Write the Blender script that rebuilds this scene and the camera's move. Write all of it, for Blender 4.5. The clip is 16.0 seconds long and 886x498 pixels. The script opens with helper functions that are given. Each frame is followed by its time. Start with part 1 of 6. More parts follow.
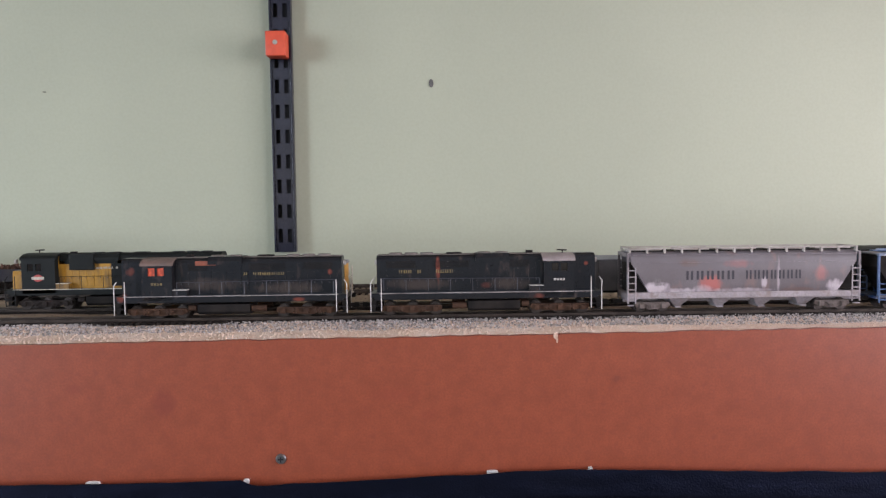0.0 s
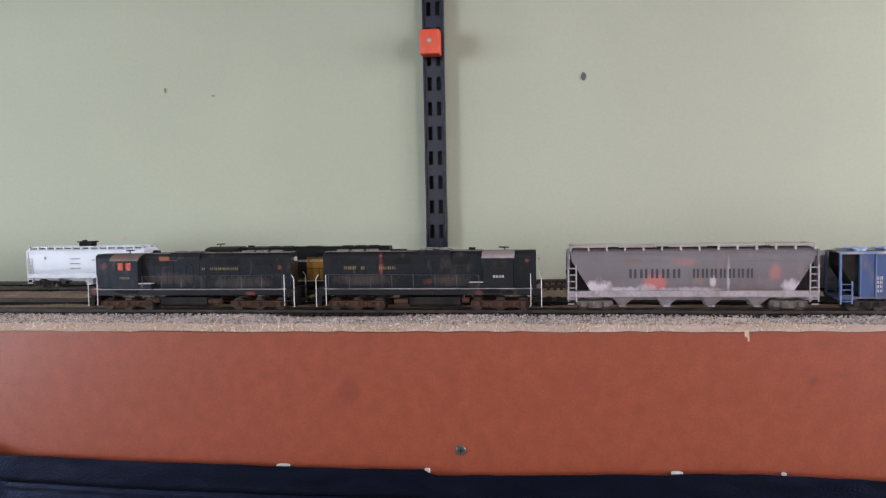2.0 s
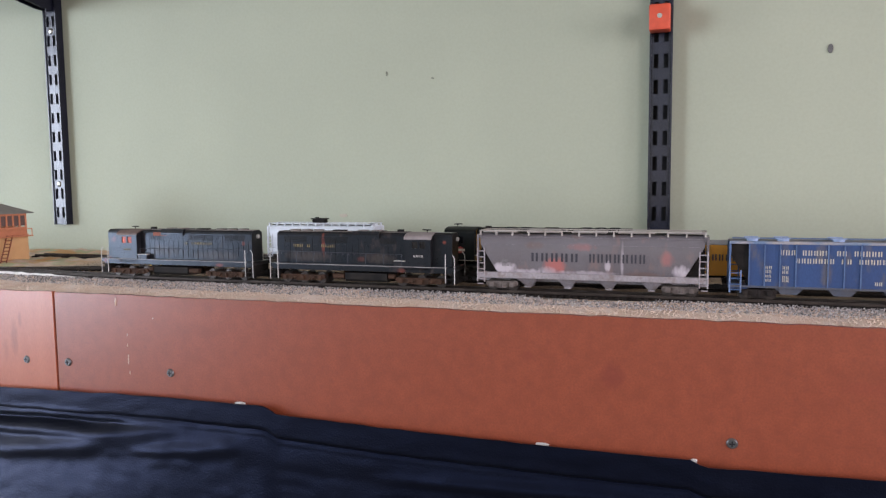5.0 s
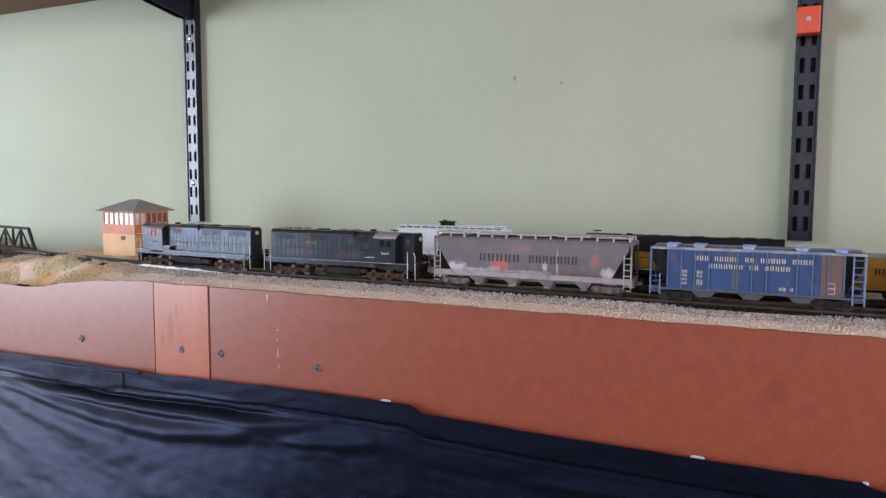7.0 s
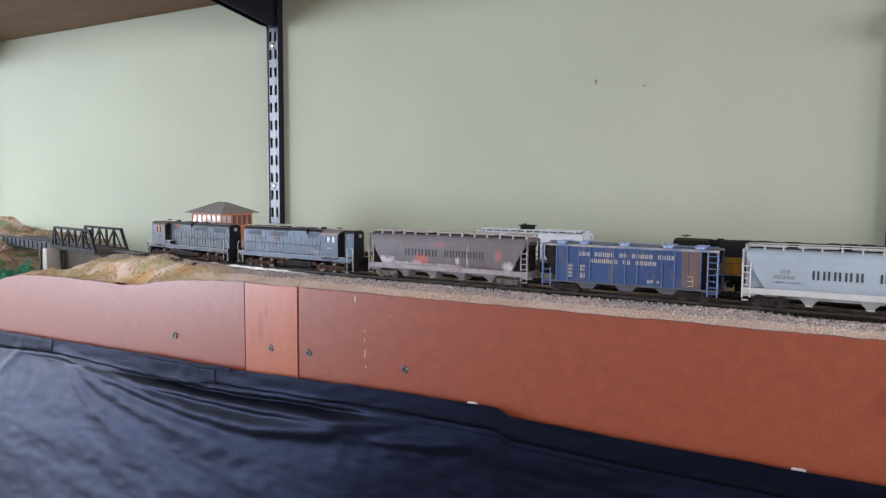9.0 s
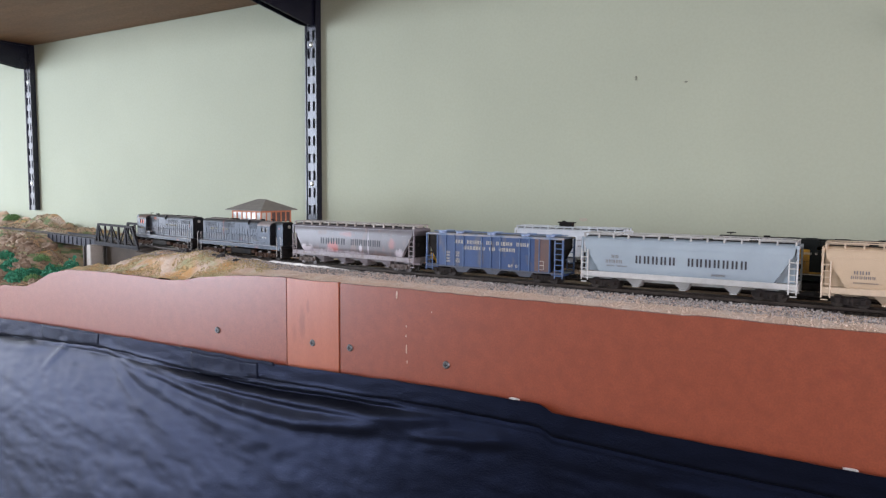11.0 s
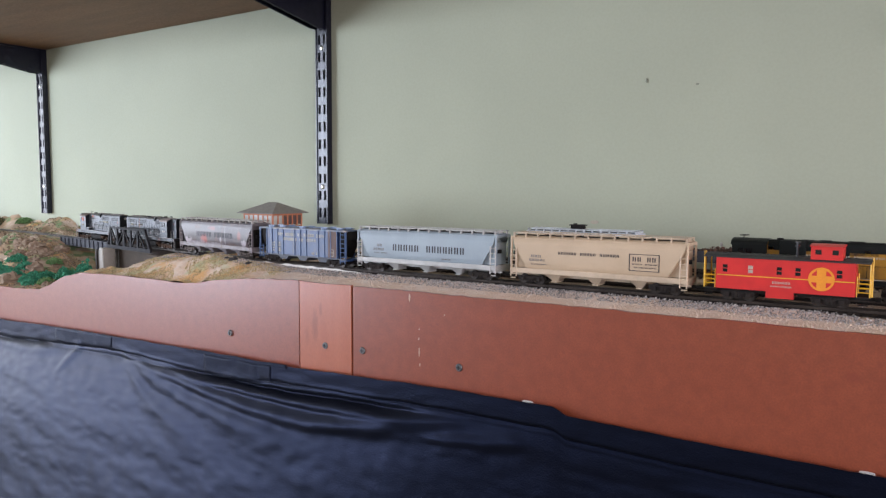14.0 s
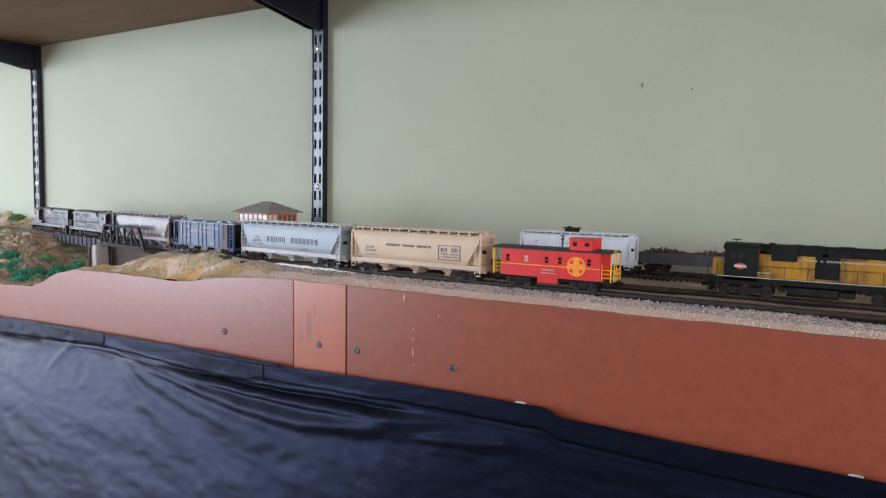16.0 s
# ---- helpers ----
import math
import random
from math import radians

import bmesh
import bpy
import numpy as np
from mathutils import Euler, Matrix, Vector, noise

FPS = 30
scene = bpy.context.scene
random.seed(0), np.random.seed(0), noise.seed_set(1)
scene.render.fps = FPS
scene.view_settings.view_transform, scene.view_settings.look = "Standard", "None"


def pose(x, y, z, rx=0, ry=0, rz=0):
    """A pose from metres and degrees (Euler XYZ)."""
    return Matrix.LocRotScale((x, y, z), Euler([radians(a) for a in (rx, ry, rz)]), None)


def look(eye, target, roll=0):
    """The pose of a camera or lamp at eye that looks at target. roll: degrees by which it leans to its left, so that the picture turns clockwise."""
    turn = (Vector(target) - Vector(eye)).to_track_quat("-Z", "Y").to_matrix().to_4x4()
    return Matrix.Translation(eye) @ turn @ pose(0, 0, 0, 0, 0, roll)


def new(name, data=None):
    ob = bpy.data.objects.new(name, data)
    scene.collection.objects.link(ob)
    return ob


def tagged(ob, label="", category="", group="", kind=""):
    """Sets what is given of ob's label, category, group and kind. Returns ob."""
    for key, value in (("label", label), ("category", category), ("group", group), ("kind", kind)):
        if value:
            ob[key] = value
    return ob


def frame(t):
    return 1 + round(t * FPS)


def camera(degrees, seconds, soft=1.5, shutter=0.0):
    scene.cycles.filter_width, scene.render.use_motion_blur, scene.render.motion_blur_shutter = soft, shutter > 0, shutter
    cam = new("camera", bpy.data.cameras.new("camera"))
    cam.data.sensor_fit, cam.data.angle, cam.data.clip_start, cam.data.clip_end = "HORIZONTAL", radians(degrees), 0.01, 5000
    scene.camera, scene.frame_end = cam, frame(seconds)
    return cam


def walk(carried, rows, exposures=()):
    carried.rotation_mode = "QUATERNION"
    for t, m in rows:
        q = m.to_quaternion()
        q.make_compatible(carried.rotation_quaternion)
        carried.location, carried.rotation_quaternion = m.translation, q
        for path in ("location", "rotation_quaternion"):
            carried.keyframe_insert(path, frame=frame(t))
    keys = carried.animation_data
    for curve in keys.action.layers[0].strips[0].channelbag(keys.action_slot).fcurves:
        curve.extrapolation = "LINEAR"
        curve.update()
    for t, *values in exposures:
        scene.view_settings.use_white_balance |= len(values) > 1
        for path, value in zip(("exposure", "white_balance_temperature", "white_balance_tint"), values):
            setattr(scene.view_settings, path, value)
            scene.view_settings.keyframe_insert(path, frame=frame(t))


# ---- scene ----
cam = camera(63.09, 16.0, soft=1.3)
PATH = [
    (0, (0.1213, -0.5555, 1.1950), (0.1475, 1.4409, 1.0786), -0.71),
    (0.5, (0.1097, -0.5528, 1.1881), (0.0495, 1.4430, 1.0740), -0.66),
    (1, (0.0946, -0.5529, 1.1883), (-0.0356, 1.4395, 1.0730), -0.80),
    (1.5, (0.0807, -0.5552, 1.1906), (-0.1238, 1.4309, 1.0737), -1.14),
    (2, (0.0635, -0.5570, 1.1927), (-0.2028, 1.4217, 1.0747), -1.03),
    (2.5, (0.0444, -0.5606, 1.1945), (-0.2885, 1.4076, 1.0697), -0.88),
    (3, (0.0311, -0.5656, 1.1952), (-0.3768, 1.3875, 1.0579), -0.24),
    (5.5, (-0.0498, -0.5833, 1.1999), (-0.7425, 1.2844, 1.0214), -0.59),
    (6, (-0.0628, -0.5904, 1.2015), (-0.8063, 1.2579, 1.0247), -0.27),
    (6.5, (-0.0763, -0.6004, 1.2016), (-0.8710, 1.2266, 1.0270), -0.07),
    (7, (-0.0915, -0.6083, 1.2028), (-0.9384, 1.1955, 1.0325), 0.26),
    (7.5, (-0.1037, -0.6137, 1.2052), (-1.0017, 1.1657, 1.0396), 0.24),
    (8, (-0.1089, -0.6171, 1.2046), (-1.0566, 1.1362, 1.0374), 0.54),
    (8.5, (-0.1111, -0.6204, 1.2046), (-1.0816, 1.1207, 1.0417), 0.56),
    (9, (-0.1147, -0.6256, 1.2039), (-1.1071, 1.1031, 1.0400), 0.38),
    (9.5, (-0.1219, -0.6287, 1.1996), (-1.1434, 1.0831, 1.0364), 0.37),
    (12, (-0.1293, -0.6395, 1.2005), (-1.2038, 1.0394, 1.0367), 0.72),
    (12.5, (-0.1332, -0.6413, 1.1976), (-1.2185, 1.0309, 1.0374), 0.90),
    (13, (-0.1284, -0.6406, 1.2006), (-1.2104, 1.0340, 1.0426), 0.57),
    (13.5, (-0.1271, -0.6405, 1.2028), (-1.2020, 1.0384, 1.0415), 0.62),
    (14, (-0.1297, -0.6396, 1.2013), (-1.2061, 1.0384, 1.0416), 0.27),
    (14.5, (-0.1286, -0.6388, 1.2010), (-1.2026, 1.0413, 1.0455), -0.43),
    (15, (-0.1271, -0.6411, 1.2019), (-1.1994, 1.0396, 1.0425), -0.31),
    (15.5, (-0.1308, -0.6440, 1.2017), (-1.1987, 1.0401, 1.0478), 0.38),
    (16, (-0.1300, -0.6436, 1.2002), (-1.1897, 1.0456, 1.0465), 0.98),
]
walk(cam, [(t, look(eye, target, roll)) for t, eye, target, roll in PATH], exposures=[(0, -0.32), (3, -0.32), (7, -0.37), (9.5, -0.40), (12, -0.46), (16, -0.55)])

# ---- light ----
world = bpy.data.worlds.new("world")
scene.world = world
world.use_nodes = True
wn = world.node_tree.nodes
sky = wn.new("ShaderNodeTexSky")
sky.sky_type, sky.sun_disc = "NISHITA", False
sky.sun_elevation, sky.sun_rotation = radians(40), radians(150)
world.node_tree.links.new(sky.outputs[0], wn["Background"].inputs[0])
wn["Background"].inputs[1].default_value = 0.12


def area_lamp(name, eye, target, w, h, power, colour):
    data = bpy.data.lights.new(name, "AREA")
    data.shape, data.size, data.size_y, data.energy, data.color = "RECTANGLE", w, h, power, colour
    ob = new(name, data)
    ob.matrix_world = look(eye, target)
    return ob


# daylight in the room's windows, plus a weak added fill lamp behind the camera
area_lamp("daylight_left", (-4.56, -1.17, 1.5), (0, -1.17, 1.5), 2.5, 1.2, 115, (0.80, 0.85, 0.98))
area_lamp("daylight_corner", (-3.70, -2.46, 1.37), (-3.70, 0, 1.37), 1.6, 1.5, 235, (0.74, 0.82, 0.99))
area_lamp("daylight_behind", (-0.4, -2.46, 1.55), (-0.4, 0, 1.25), 2.3, 1.15, 7, (0.92, 0.92, 1.0))
area_lamp("daylight_right", (1.86, -0.34, 1.45), (0, -0.34, 1.4), 0.95, 0.9, 46, (0.96, 0.87, 1.0))
area_lamp("daylight_right_far", (1.86, -1.8, 1.5), (0, -1.3, 1.2), 1.0, 1.1, 47, (0.96, 0.87, 1.0))


# ---- materials ----
def material(name, base, second=None, rough=0.6, metal=0.0, scale=40.0, fine=600.0, amount=0.5, bump=0.15,
             dirt=None, dirt_amount=0.0, spec=0.5, coat=0.0, stretch=(1, 1, 1), by_object=0.0, bump_dist=0.0006, stains=(), tint=None):
    """A surface with broad mottling, fine grain, optional dirt and relief."""
    m = bpy.data.materials.new(name)
    m.use_nodes = True
    t = m.node_tree
    n, l = t.nodes, t.links
    b = n["Principled BSDF"]
    tc = n.new("ShaderNodeTexCoord")
    mp = n.new("ShaderNodeMapping")
    mp.inputs["Scale"].default_value = stretch
    l.new(tc.outputs["Object"], mp.inputs[0])

    def noise_tex(s, detail=4.0):
        x = n.new("ShaderNodeTexNoise")
        x.inputs["Scale"].default_value, x.inputs["Detail"].default_value = s, detail
        l.new(mp.outputs[0], x.inputs["Vector"])
        return x.outputs[0]

    def ramp(src, lo, hi):
        r = n.new("ShaderNodeMapRange")
        r.inputs[1].default_value, r.inputs[2].default_value = lo, hi
        l.new(src, r.inputs[0])
        return r.outputs[0]

    def mix(fac, a, c):
        x = n.new("ShaderNodeMix")
        x.data_type = "RGBA"
        for sock, v in ((x.inputs[0], fac), (x.inputs[6], a), (x.inputs[7], c)):
            if isinstance(v, bpy.types.NodeSocket):
                l.new(v, sock)
            elif isinstance(v, tuple):
                sock.default_value = (*v[:3], 1)
            else:
                sock.default_value = v
        return x.outputs[2]

    second = second or tuple(c * 0.75 for c in base)
    big, small = noise_tex(scale), noise_tex(fine, 3.0)
    col = mix(ramp(big, 0.5 - 0.5 * amount * 0.6, 0.5 + 0.5 * amount * 0.6), base, second)
    g = n.new("ShaderNodeMath")
    g.operation = "MULTIPLY"
    l.new(ramp(small, 0.35, 0.75), g.inputs[0])
    g.inputs[1].default_value = 0.45 * amount
    col = mix(g.outputs[0], col, tuple(c * 0.62 for c in second))
    if dirt:
        d = noise_tex(scale * 2.3, 6.0)
        dm = ramp(d, 0.66 - dirt_amount * 0.32, 0.72)
        col = mix(dm, col, dirt)
    if stains:
        sep = n.new("ShaderNodeSeparateXYZ")
        l.new(tc.outputs["Object"], sep.inputs[0])
        wob = noise_tex(220.0, 5.0)

        def calc(op, a, c_):
            x = n.new("ShaderNodeMath")
            x.operation = op
            for k, v in enumerate((a, c_)):
                if isinstance(v, bpy.types.NodeSocket):
                    l.new(v, x.inputs[k])
                else:
                    x.inputs[k].default_value = v
            return x.outputs[0]

        for sx, sz, rx, rz, colour, strength in stains:
            dx = calc("DIVIDE", calc("SUBTRACT", sep.outputs[0], sx), rx)
            dz = calc("DIVIDE", calc("SUBTRACT", sep.outputs[2], sz), rz)
            dist = calc("ADD", calc("MULTIPLY", dx, dx), calc("MULTIPLY", dz, dz))
            dist = calc("ADD", dist, calc("MULTIPLY", calc("SUBTRACT", wob, 0.5), 2.2))
            r = n.new("ShaderNodeMapRange")
            r.inputs[1].default_value, r.inputs[2].default_value = 1.1, 0.1
            r.inputs[3].default_value, r.inputs[4].default_value = 0.0, strength
            l.new(dist, r.inputs[0])
            col = mix(r.outputs[0], col, colour)
    if by_object:
        oi = n.new("ShaderNodeObjectInfo")
        gm = n.new("ShaderNodeNewGeometry")
        add = n.new("ShaderNodeMath")
        add.operation = "ADD"
        l.new(oi.outputs["Random"], add.inputs[0])
        l.new(gm.outputs["Random Per Island"], add.inputs[1])
        fr = n.new("ShaderNodeMath")
        fr.operation = "FRACT"
        l.new(add.outputs[0], fr.inputs[0])
        hs = n.new("ShaderNodeHueSaturation")
        l.new(ramp(fr.outputs[0], 0, 1), hs.inputs["Value"])
        hs.inputs["Fac"].default_value = by_object
        l.new(col, hs.inputs["Color"])
        col = hs.outputs[0]
    l.new(col, b.inputs["Base Color"])
    rr = n.new("ShaderNodeMapRange")
    rr.inputs[3].default_value, rr.inputs[4].default_value = max(0.04, rough - 0.12), min(1, rough + 0.12)
    l.new(small, rr.inputs[0])
    l.new(rr.outputs[0], b.inputs["Roughness"])
    b.inputs["Metallic"].default_value = metal
    b.inputs["Specular IOR Level"].default_value = spec
    b.inputs["Coat Weight"].default_value = coat
    if tint:
        b.inputs["Specular Tint"].default_value = (*tint, 1)
    b.inputs["Coat Roughness"].default_value = 0.25
    if bump:
        bp = n.new("ShaderNodeBump")
        bp.inputs["Strength"].default_value, bp.inputs["Distance"].default_value = bump, bump_dist
        l.new(small, bp.inputs["Height"])
        l.new(bp.outputs[0], b.inputs["Normal"])
    return m


M = {}
M["wall"] = material("sage_wall_paint", (0.374, 0.400, 0.299), (0.352, 0.377, 0.282), 0.75, scale=2.5, fine=260, amount=0.22, bump=0.05, bump_dist=0.0008)
M["room"] = material("brown_room_paint", (0.30, 0.255, 0.18), None, 0.8, scale=2, fine=200, amount=0.25)
M["floor"] = material("grey_carpet", (0.18, 0.17, 0.16), None, 0.95, scale=5, fine=300, amount=0.5)
M["ceiling"] = material("cream_ceiling_paint", (0.56, 0.51, 0.42), None, 0.9, scale=2, fine=150, amount=0.15)
M["hardboard"] = material("red_brown_hardboard", (0.285, 0.066, 0.029), (0.205, 0.043, 0.019), 0.40, scale=75, fine=620, amount=1.0, bump=0.10,
                          dirt=(0.20, 0.042, 0.021), dirt_amount=0.34, spec=0.55, coat=0.25,
                          stains=((-0.09, 1.045, 0.01, 0.012, (0.17, 0.03, 0.018), 0.75), (-0.159, 1.057, 0.006, 0.005, (0.2, 0.035, 0.02), 0.5), (0.09, 1.049, 0.02, 0.006, (0.2, 0.035, 0.02), 0.35), (0.263, 1.059, 0.004, 0.003, (0.15, 0.03, 0.02), 0.6), (0.116, 1.033, 0.008, 0.005, (0.2, 0.035, 0.02), 0.4)))
M["strip"] = material("orange_brown_board", (0.42, 0.125, 0.060), (0.34, 0.092, 0.045), 0.36, scale=14, fine=420, amount=0.9, stretch=(4, 1, 0.5), spec=0.5, coat=0.25,
                      stains=((-0.722, 1.040, 0.0055, 0.022, (0.20, 0.055, 0.030), 0.7), (-0.713, 1.060, 0.003, 0.010, (0.20, 0.055, 0.030), 0.6), (-0.735, 1.025, 0.004, 0.012, (0.24, 0.065, 0.034), 0.5)))
# sheet and tape: the window light's blue sheen is set by the specular tint
M["cloth"] = material("black_sheet_cloth", (0.0022, 0.0024, 0.0038), (0.0040, 0.0044, 0.0065), 0.42, scale=30, fine=600, amount=1.0, bump=0.42, spec=0.21, tint=(0.27, 0.40, 1.0), bump_dist=0.0009)
M["cloth_tape"] = material("black_cloth_tape", (0.005, 0.006, 0.011), (0.010, 0.011, 0.018), 0.5, scale=60, fine=900, amount=1.0, bump=0.6, spec=0.16, tint=(0.34, 0.48, 1.0))
M["drip"] = material("dried_cream_plaster", (0.58, 0.42, 0.33), (0.46, 0.30, 0.22), 0.8, scale=300, fine=1500)
M["chip"] = material("dull_grey_chip", (0.21, 0.22, 0.165), None, 0.8, scale=200)
M["pale_smear"] = material("pale_pink_smear", (0.44, 0.36, 0.29), (0.41, 0.39, 0.30), 0.7, scale=200, fine=900, amount=0.9)
M["white_paint"] = material("chipped_white_paint", (0.7, 0.7, 0.68), None, 0.6, scale=90)
M["black_steel"] = material("black_powder_coated_steel", (0.006, 0.007, 0.017), (0.010, 0.011, 0.022), 0.27, scale=40, fine=900, amount=0.5, bump=0.05, spec=0.45)
M["slot_steel"] = material("slotted_channel_face", (0.012, 0.013, 0.022), (0.018, 0.019, 0.032), 0.25, spec=0.4, scale=50, fine=900, amount=0.5, bump=0.05)
M["slot_dark"] = material("slot_interior", (0.006, 0.006, 0.008), None, 0.8)
M["screw"] = material("zinc_screw", (0.55, 0.54, 0.5), None, 0.3, metal=1.0, scale=200)
M["dark_screw"] = material("dull_grey_screw", (0.16, 0.16, 0.16), None, 0.45, metal=0.8, scale=200)
M["red_cap"] = material("orange_red_plastic", (0.62, 0.085, 0.04), (0.55, 0.075, 0.035), 0.4, scale=120, fine=800, amount=0.4)
M["plywood"] = material("brown_plywood", (0.23, 0.115, 0.055), (0.15, 0.07, 0.033), 0.6, scale=7, fine=120, amount=1.0, stretch=(1, 6, 6))
M["ground"] = material("tan_sand_ground", (0.74, 0.58, 0.46), (0.64, 0.49, 0.385), 0.95, scale=22, fine=900, amount=1.0, bump=0.6, dirt=(0.72, 0.63, 0.56), dirt_amount=0.7, bump_dist=0.0012)
M["ballast"] = material("grey_mixed_ballast", (0.78, 0.75, 0.73), (0.36, 0.33, 0.32), 0.9, scale=160, fine=1500, amount=0.9, by_object=0.8)
M["fines"] = material("tan_ballast_fines", (0.74, 0.61, 0.52), (0.62, 0.47, 0.36), 0.95, scale=120, fine=1500, amount=0.8, by_object=0.15)
M["rail"] = material("weathered_rail", (0.030, 0.023, 0.019), (0.07, 0.055, 0.045), 0.5, metal=0.2, spec=0.25, scale=60, fine=1200)
M["tie"] = material("dark_plastic_tie", (0.022, 0.018, 0.016), (0.030, 0.025, 0.021), 0.8, spec=0.1, scale=200, fine=1800, by_object=0.5)


# ---- helpers for building ----
def part(name, bm, mat, parent=None, label=""):
    me = bpy.data.meshes.new(name)
    bmesh.ops.recalc_face_normals(bm, faces=bm.faces)
    bm.to_mesh(me)
    bm.free()
    me.materials.append(mat)
    ob = new(name, me)
    if parent:
        ob.parent = parent
    return tagged(ob, label)


def pieces(name, bm, mat, parent, label=""):
    """Each connected piece of the bmesh as a part of its own."""
    bm.verts.index_update()
    seen, groups = set(), []
    for v in bm.verts:
        if v.index in seen:
            continue
        stack, group = [v], []
        seen.add(v.index)
        while stack:
            w = stack.pop()
            group.append(w)
            for e in w.link_edges:
                o = e.other_vert(w)
                if o.index not in seen:
                    seen.add(o.index)
                    stack.append(o)
        groups.append(group)
    out = []
    for group in groups:
        piece = bmesh.new()
        made = {w.index: piece.verts.new(w.co) for w in group}
        for f in {f for w in group for f in w.link_faces}:
            piece.faces.new([made[w.index] for w in f.verts])
        out.append(part(name, piece, mat, parent, label))
    bm.free()
    return out


def shared(name, me, parent, m, label=""):
    ob = new(name, me)
    ob.parent = parent
    ob.matrix_basis = m
    return tagged(ob, label)


def box(bm, x0, x1, y0, y1, z0, z1, bevel=0.0):
    r = bmesh.ops.create_cube(bm, size=1.0)
    vs = r["verts"]
    for v in vs:
        v.co = Vector((x0 + (v.co.x + 0.5) * (x1 - x0), y0 + (v.co.y + 0.5) * (y1 - y0), z0 + (v.co.z + 0.5) * (z1 - z0)))
    if bevel:
        es = list({e for v in vs for e in v.link_edges})
        bmesh.ops.bevel(bm, geom=es, offset=bevel, segments=2, affect="EDGES", profile=0.6)
    return bm


def prism(bm, pts, axis, a, b, bevel=0.0):
    """A closed outline, extruded along an axis from a to b. Outline in the other two axes, in order."""
    def at(u, v, w):
        return {"x": (w, u, v), "y": (u, w, v), "z": (u, v, w)}[axis]
    lo = [bm.verts.new(at(u, v, a)) for u, v in pts]
    hi = [bm.verts.new(at(u, v, b)) for u, v in pts]
    fs = [bm.faces.new(lo), bm.faces.new(hi[::-1])]
    k = len(pts)
    for i in range(k):
        fs.append(bm.faces.new((lo[i], lo[(i + 1) % k], hi[(i + 1) % k], hi[i])))
    if bevel:
        es = list({e for f in fs for e in f.edges})
        bmesh.ops.bevel(bm, geom=es, offset=bevel, segments=1, affect="EDGES")
    return bm


def rod(bm, p, q, r, sides=6, r2=None):
    p, q = Vector(p), Vector(q)
    d = q - p
    m = Matrix.Translation((p + q) / 2) @ d.to_track_quat("Z", "Y").to_matrix().to_4x4()
    bmesh.ops.create_cone(bm, cap_ends=True, segments=sides, radius1=r, radius2=r if r2 is None else r2, depth=d.length, matrix=m)
    return bm


def B():
    return bmesh.new()


def thing(name, label, category, group="", m=None, kind=""):
    ob = new(name)
    ob.empty_display_size = 0.01
    if m is not None:
        ob.matrix_world = m
    return tagged(ob, label, category, group, kind)


def smooth(ob, angle=40):
    for poly in ob.data.polygons:
        poly.use_smooth = True
    me = ob.data
    if hasattr(me, "set_sharp_from_angle"):
        me.set_sharp_from_angle(angle=radians(angle))
    return ob


# ---- the line of the main track ----
RAIL_Z = 1.099
TX = [-3.2, -2.6, -2.3, -2.0, -1.8, -1.5, -1.2, -1.05, -0.9, -0.75, -0.6, -0.3, 0.0, 0.3, 0.75, 1.6]
TY = [0.318, 0.322, 0.318, 0.299, 0.268, 0.214, 0.158, 0.130, 0.111, 0.099, 0.095, 0.0945, 0.0945, 0.094, 0.090, 0.084]
LX = np.linspace(-3.2, 1.6, 961)
_y = np.interp(LX, TX, TY)
_k = np.exp(-0.5 * (np.arange(-40, 41) * 0.005 / 0.06) ** 2)
_pad = np.concatenate([np.full(40, _y[0]), _y, np.full(40, _y[-1])])
LY = np.convolve(_pad, _k / _k.sum(), "valid")
LS = np.concatenate([[0], np.cumsum(np.hypot(np.diff(LX), np.diff(LY)))])
LS -= np.interp(0.0, LX, LS)


def main_y(x):
    return float(np.interp(x, LX, LY))


def on_line(u):
    return Vector((float(np.interp(u, LS, LX)), float(np.interp(u, LS, LY)), RAIL_Z))


def car_pose(u, half):
    """A vehicle's pose on the main track: its middle at arc u, its bogies half on either side."""
    a, b = on_line(u - half), on_line(u + half)
    c = (a + b) / 2
    d = b - a
    return Matrix.Translation(c) @ Matrix.Rotation(math.atan2(d.y, d.x), 4, "Z")


# how far the train has run to the left, in metres, at each time
RUN = [(0, 0.0000), (0.5, 0.0503), (1, 0.1020), (1.5, 0.1532), (2, 0.2050), (2.5, 0.2572), (3, 0.3086), (5.5, 0.5672), (6, 0.6172), (6.5, 0.6670), (7, 0.7161), (7.5, 0.7652), (8, 0.8153), (8.5, 0.8653), (9, 0.9141), (9.5, 0.9630), (12, 1.2168), (12.5, 1.2709), (13, 1.3249), (13.5, 1.3786), (14, 1.4331), (14.5, 1.4905), (15, 1.5468), (15.5, 1.6021), (16, 1.6578)]


# ---- the room ----
WALL_Y = 0.397
X0, X1, Y0, ZC = -4.6, 1.9, -2.5, 2.4


def room_wall(name, bm, label, mat):
    ob = part(name, bm, mat)
    return tagged(ob, label, "wall", kind="structure")


b = box(B(), X0 - 0.12, X1 + 0.12, WALL_Y, WALL_Y + 0.12, 0, ZC)
room_wall("wall_north", b, "pale sage green painted plaster wall behind the railway", M["wall"])
tagged(part("floor", box(B(), X0 - 0.12, X1 + 0.12, Y0 - 0.12, WALL_Y + 0.12, -0.1, 0), M["floor"]), "dark grey carpeted room floor", "floor", kind="structure")
tagged(part("ceiling", box(B(), X0 - 0.12, X1 + 0.12, Y0 - 0.12, WALL_Y + 0.12, ZC, ZC + 0.1), M["ceiling"]), "cream painted room ceiling", "ceiling", kind="structure")


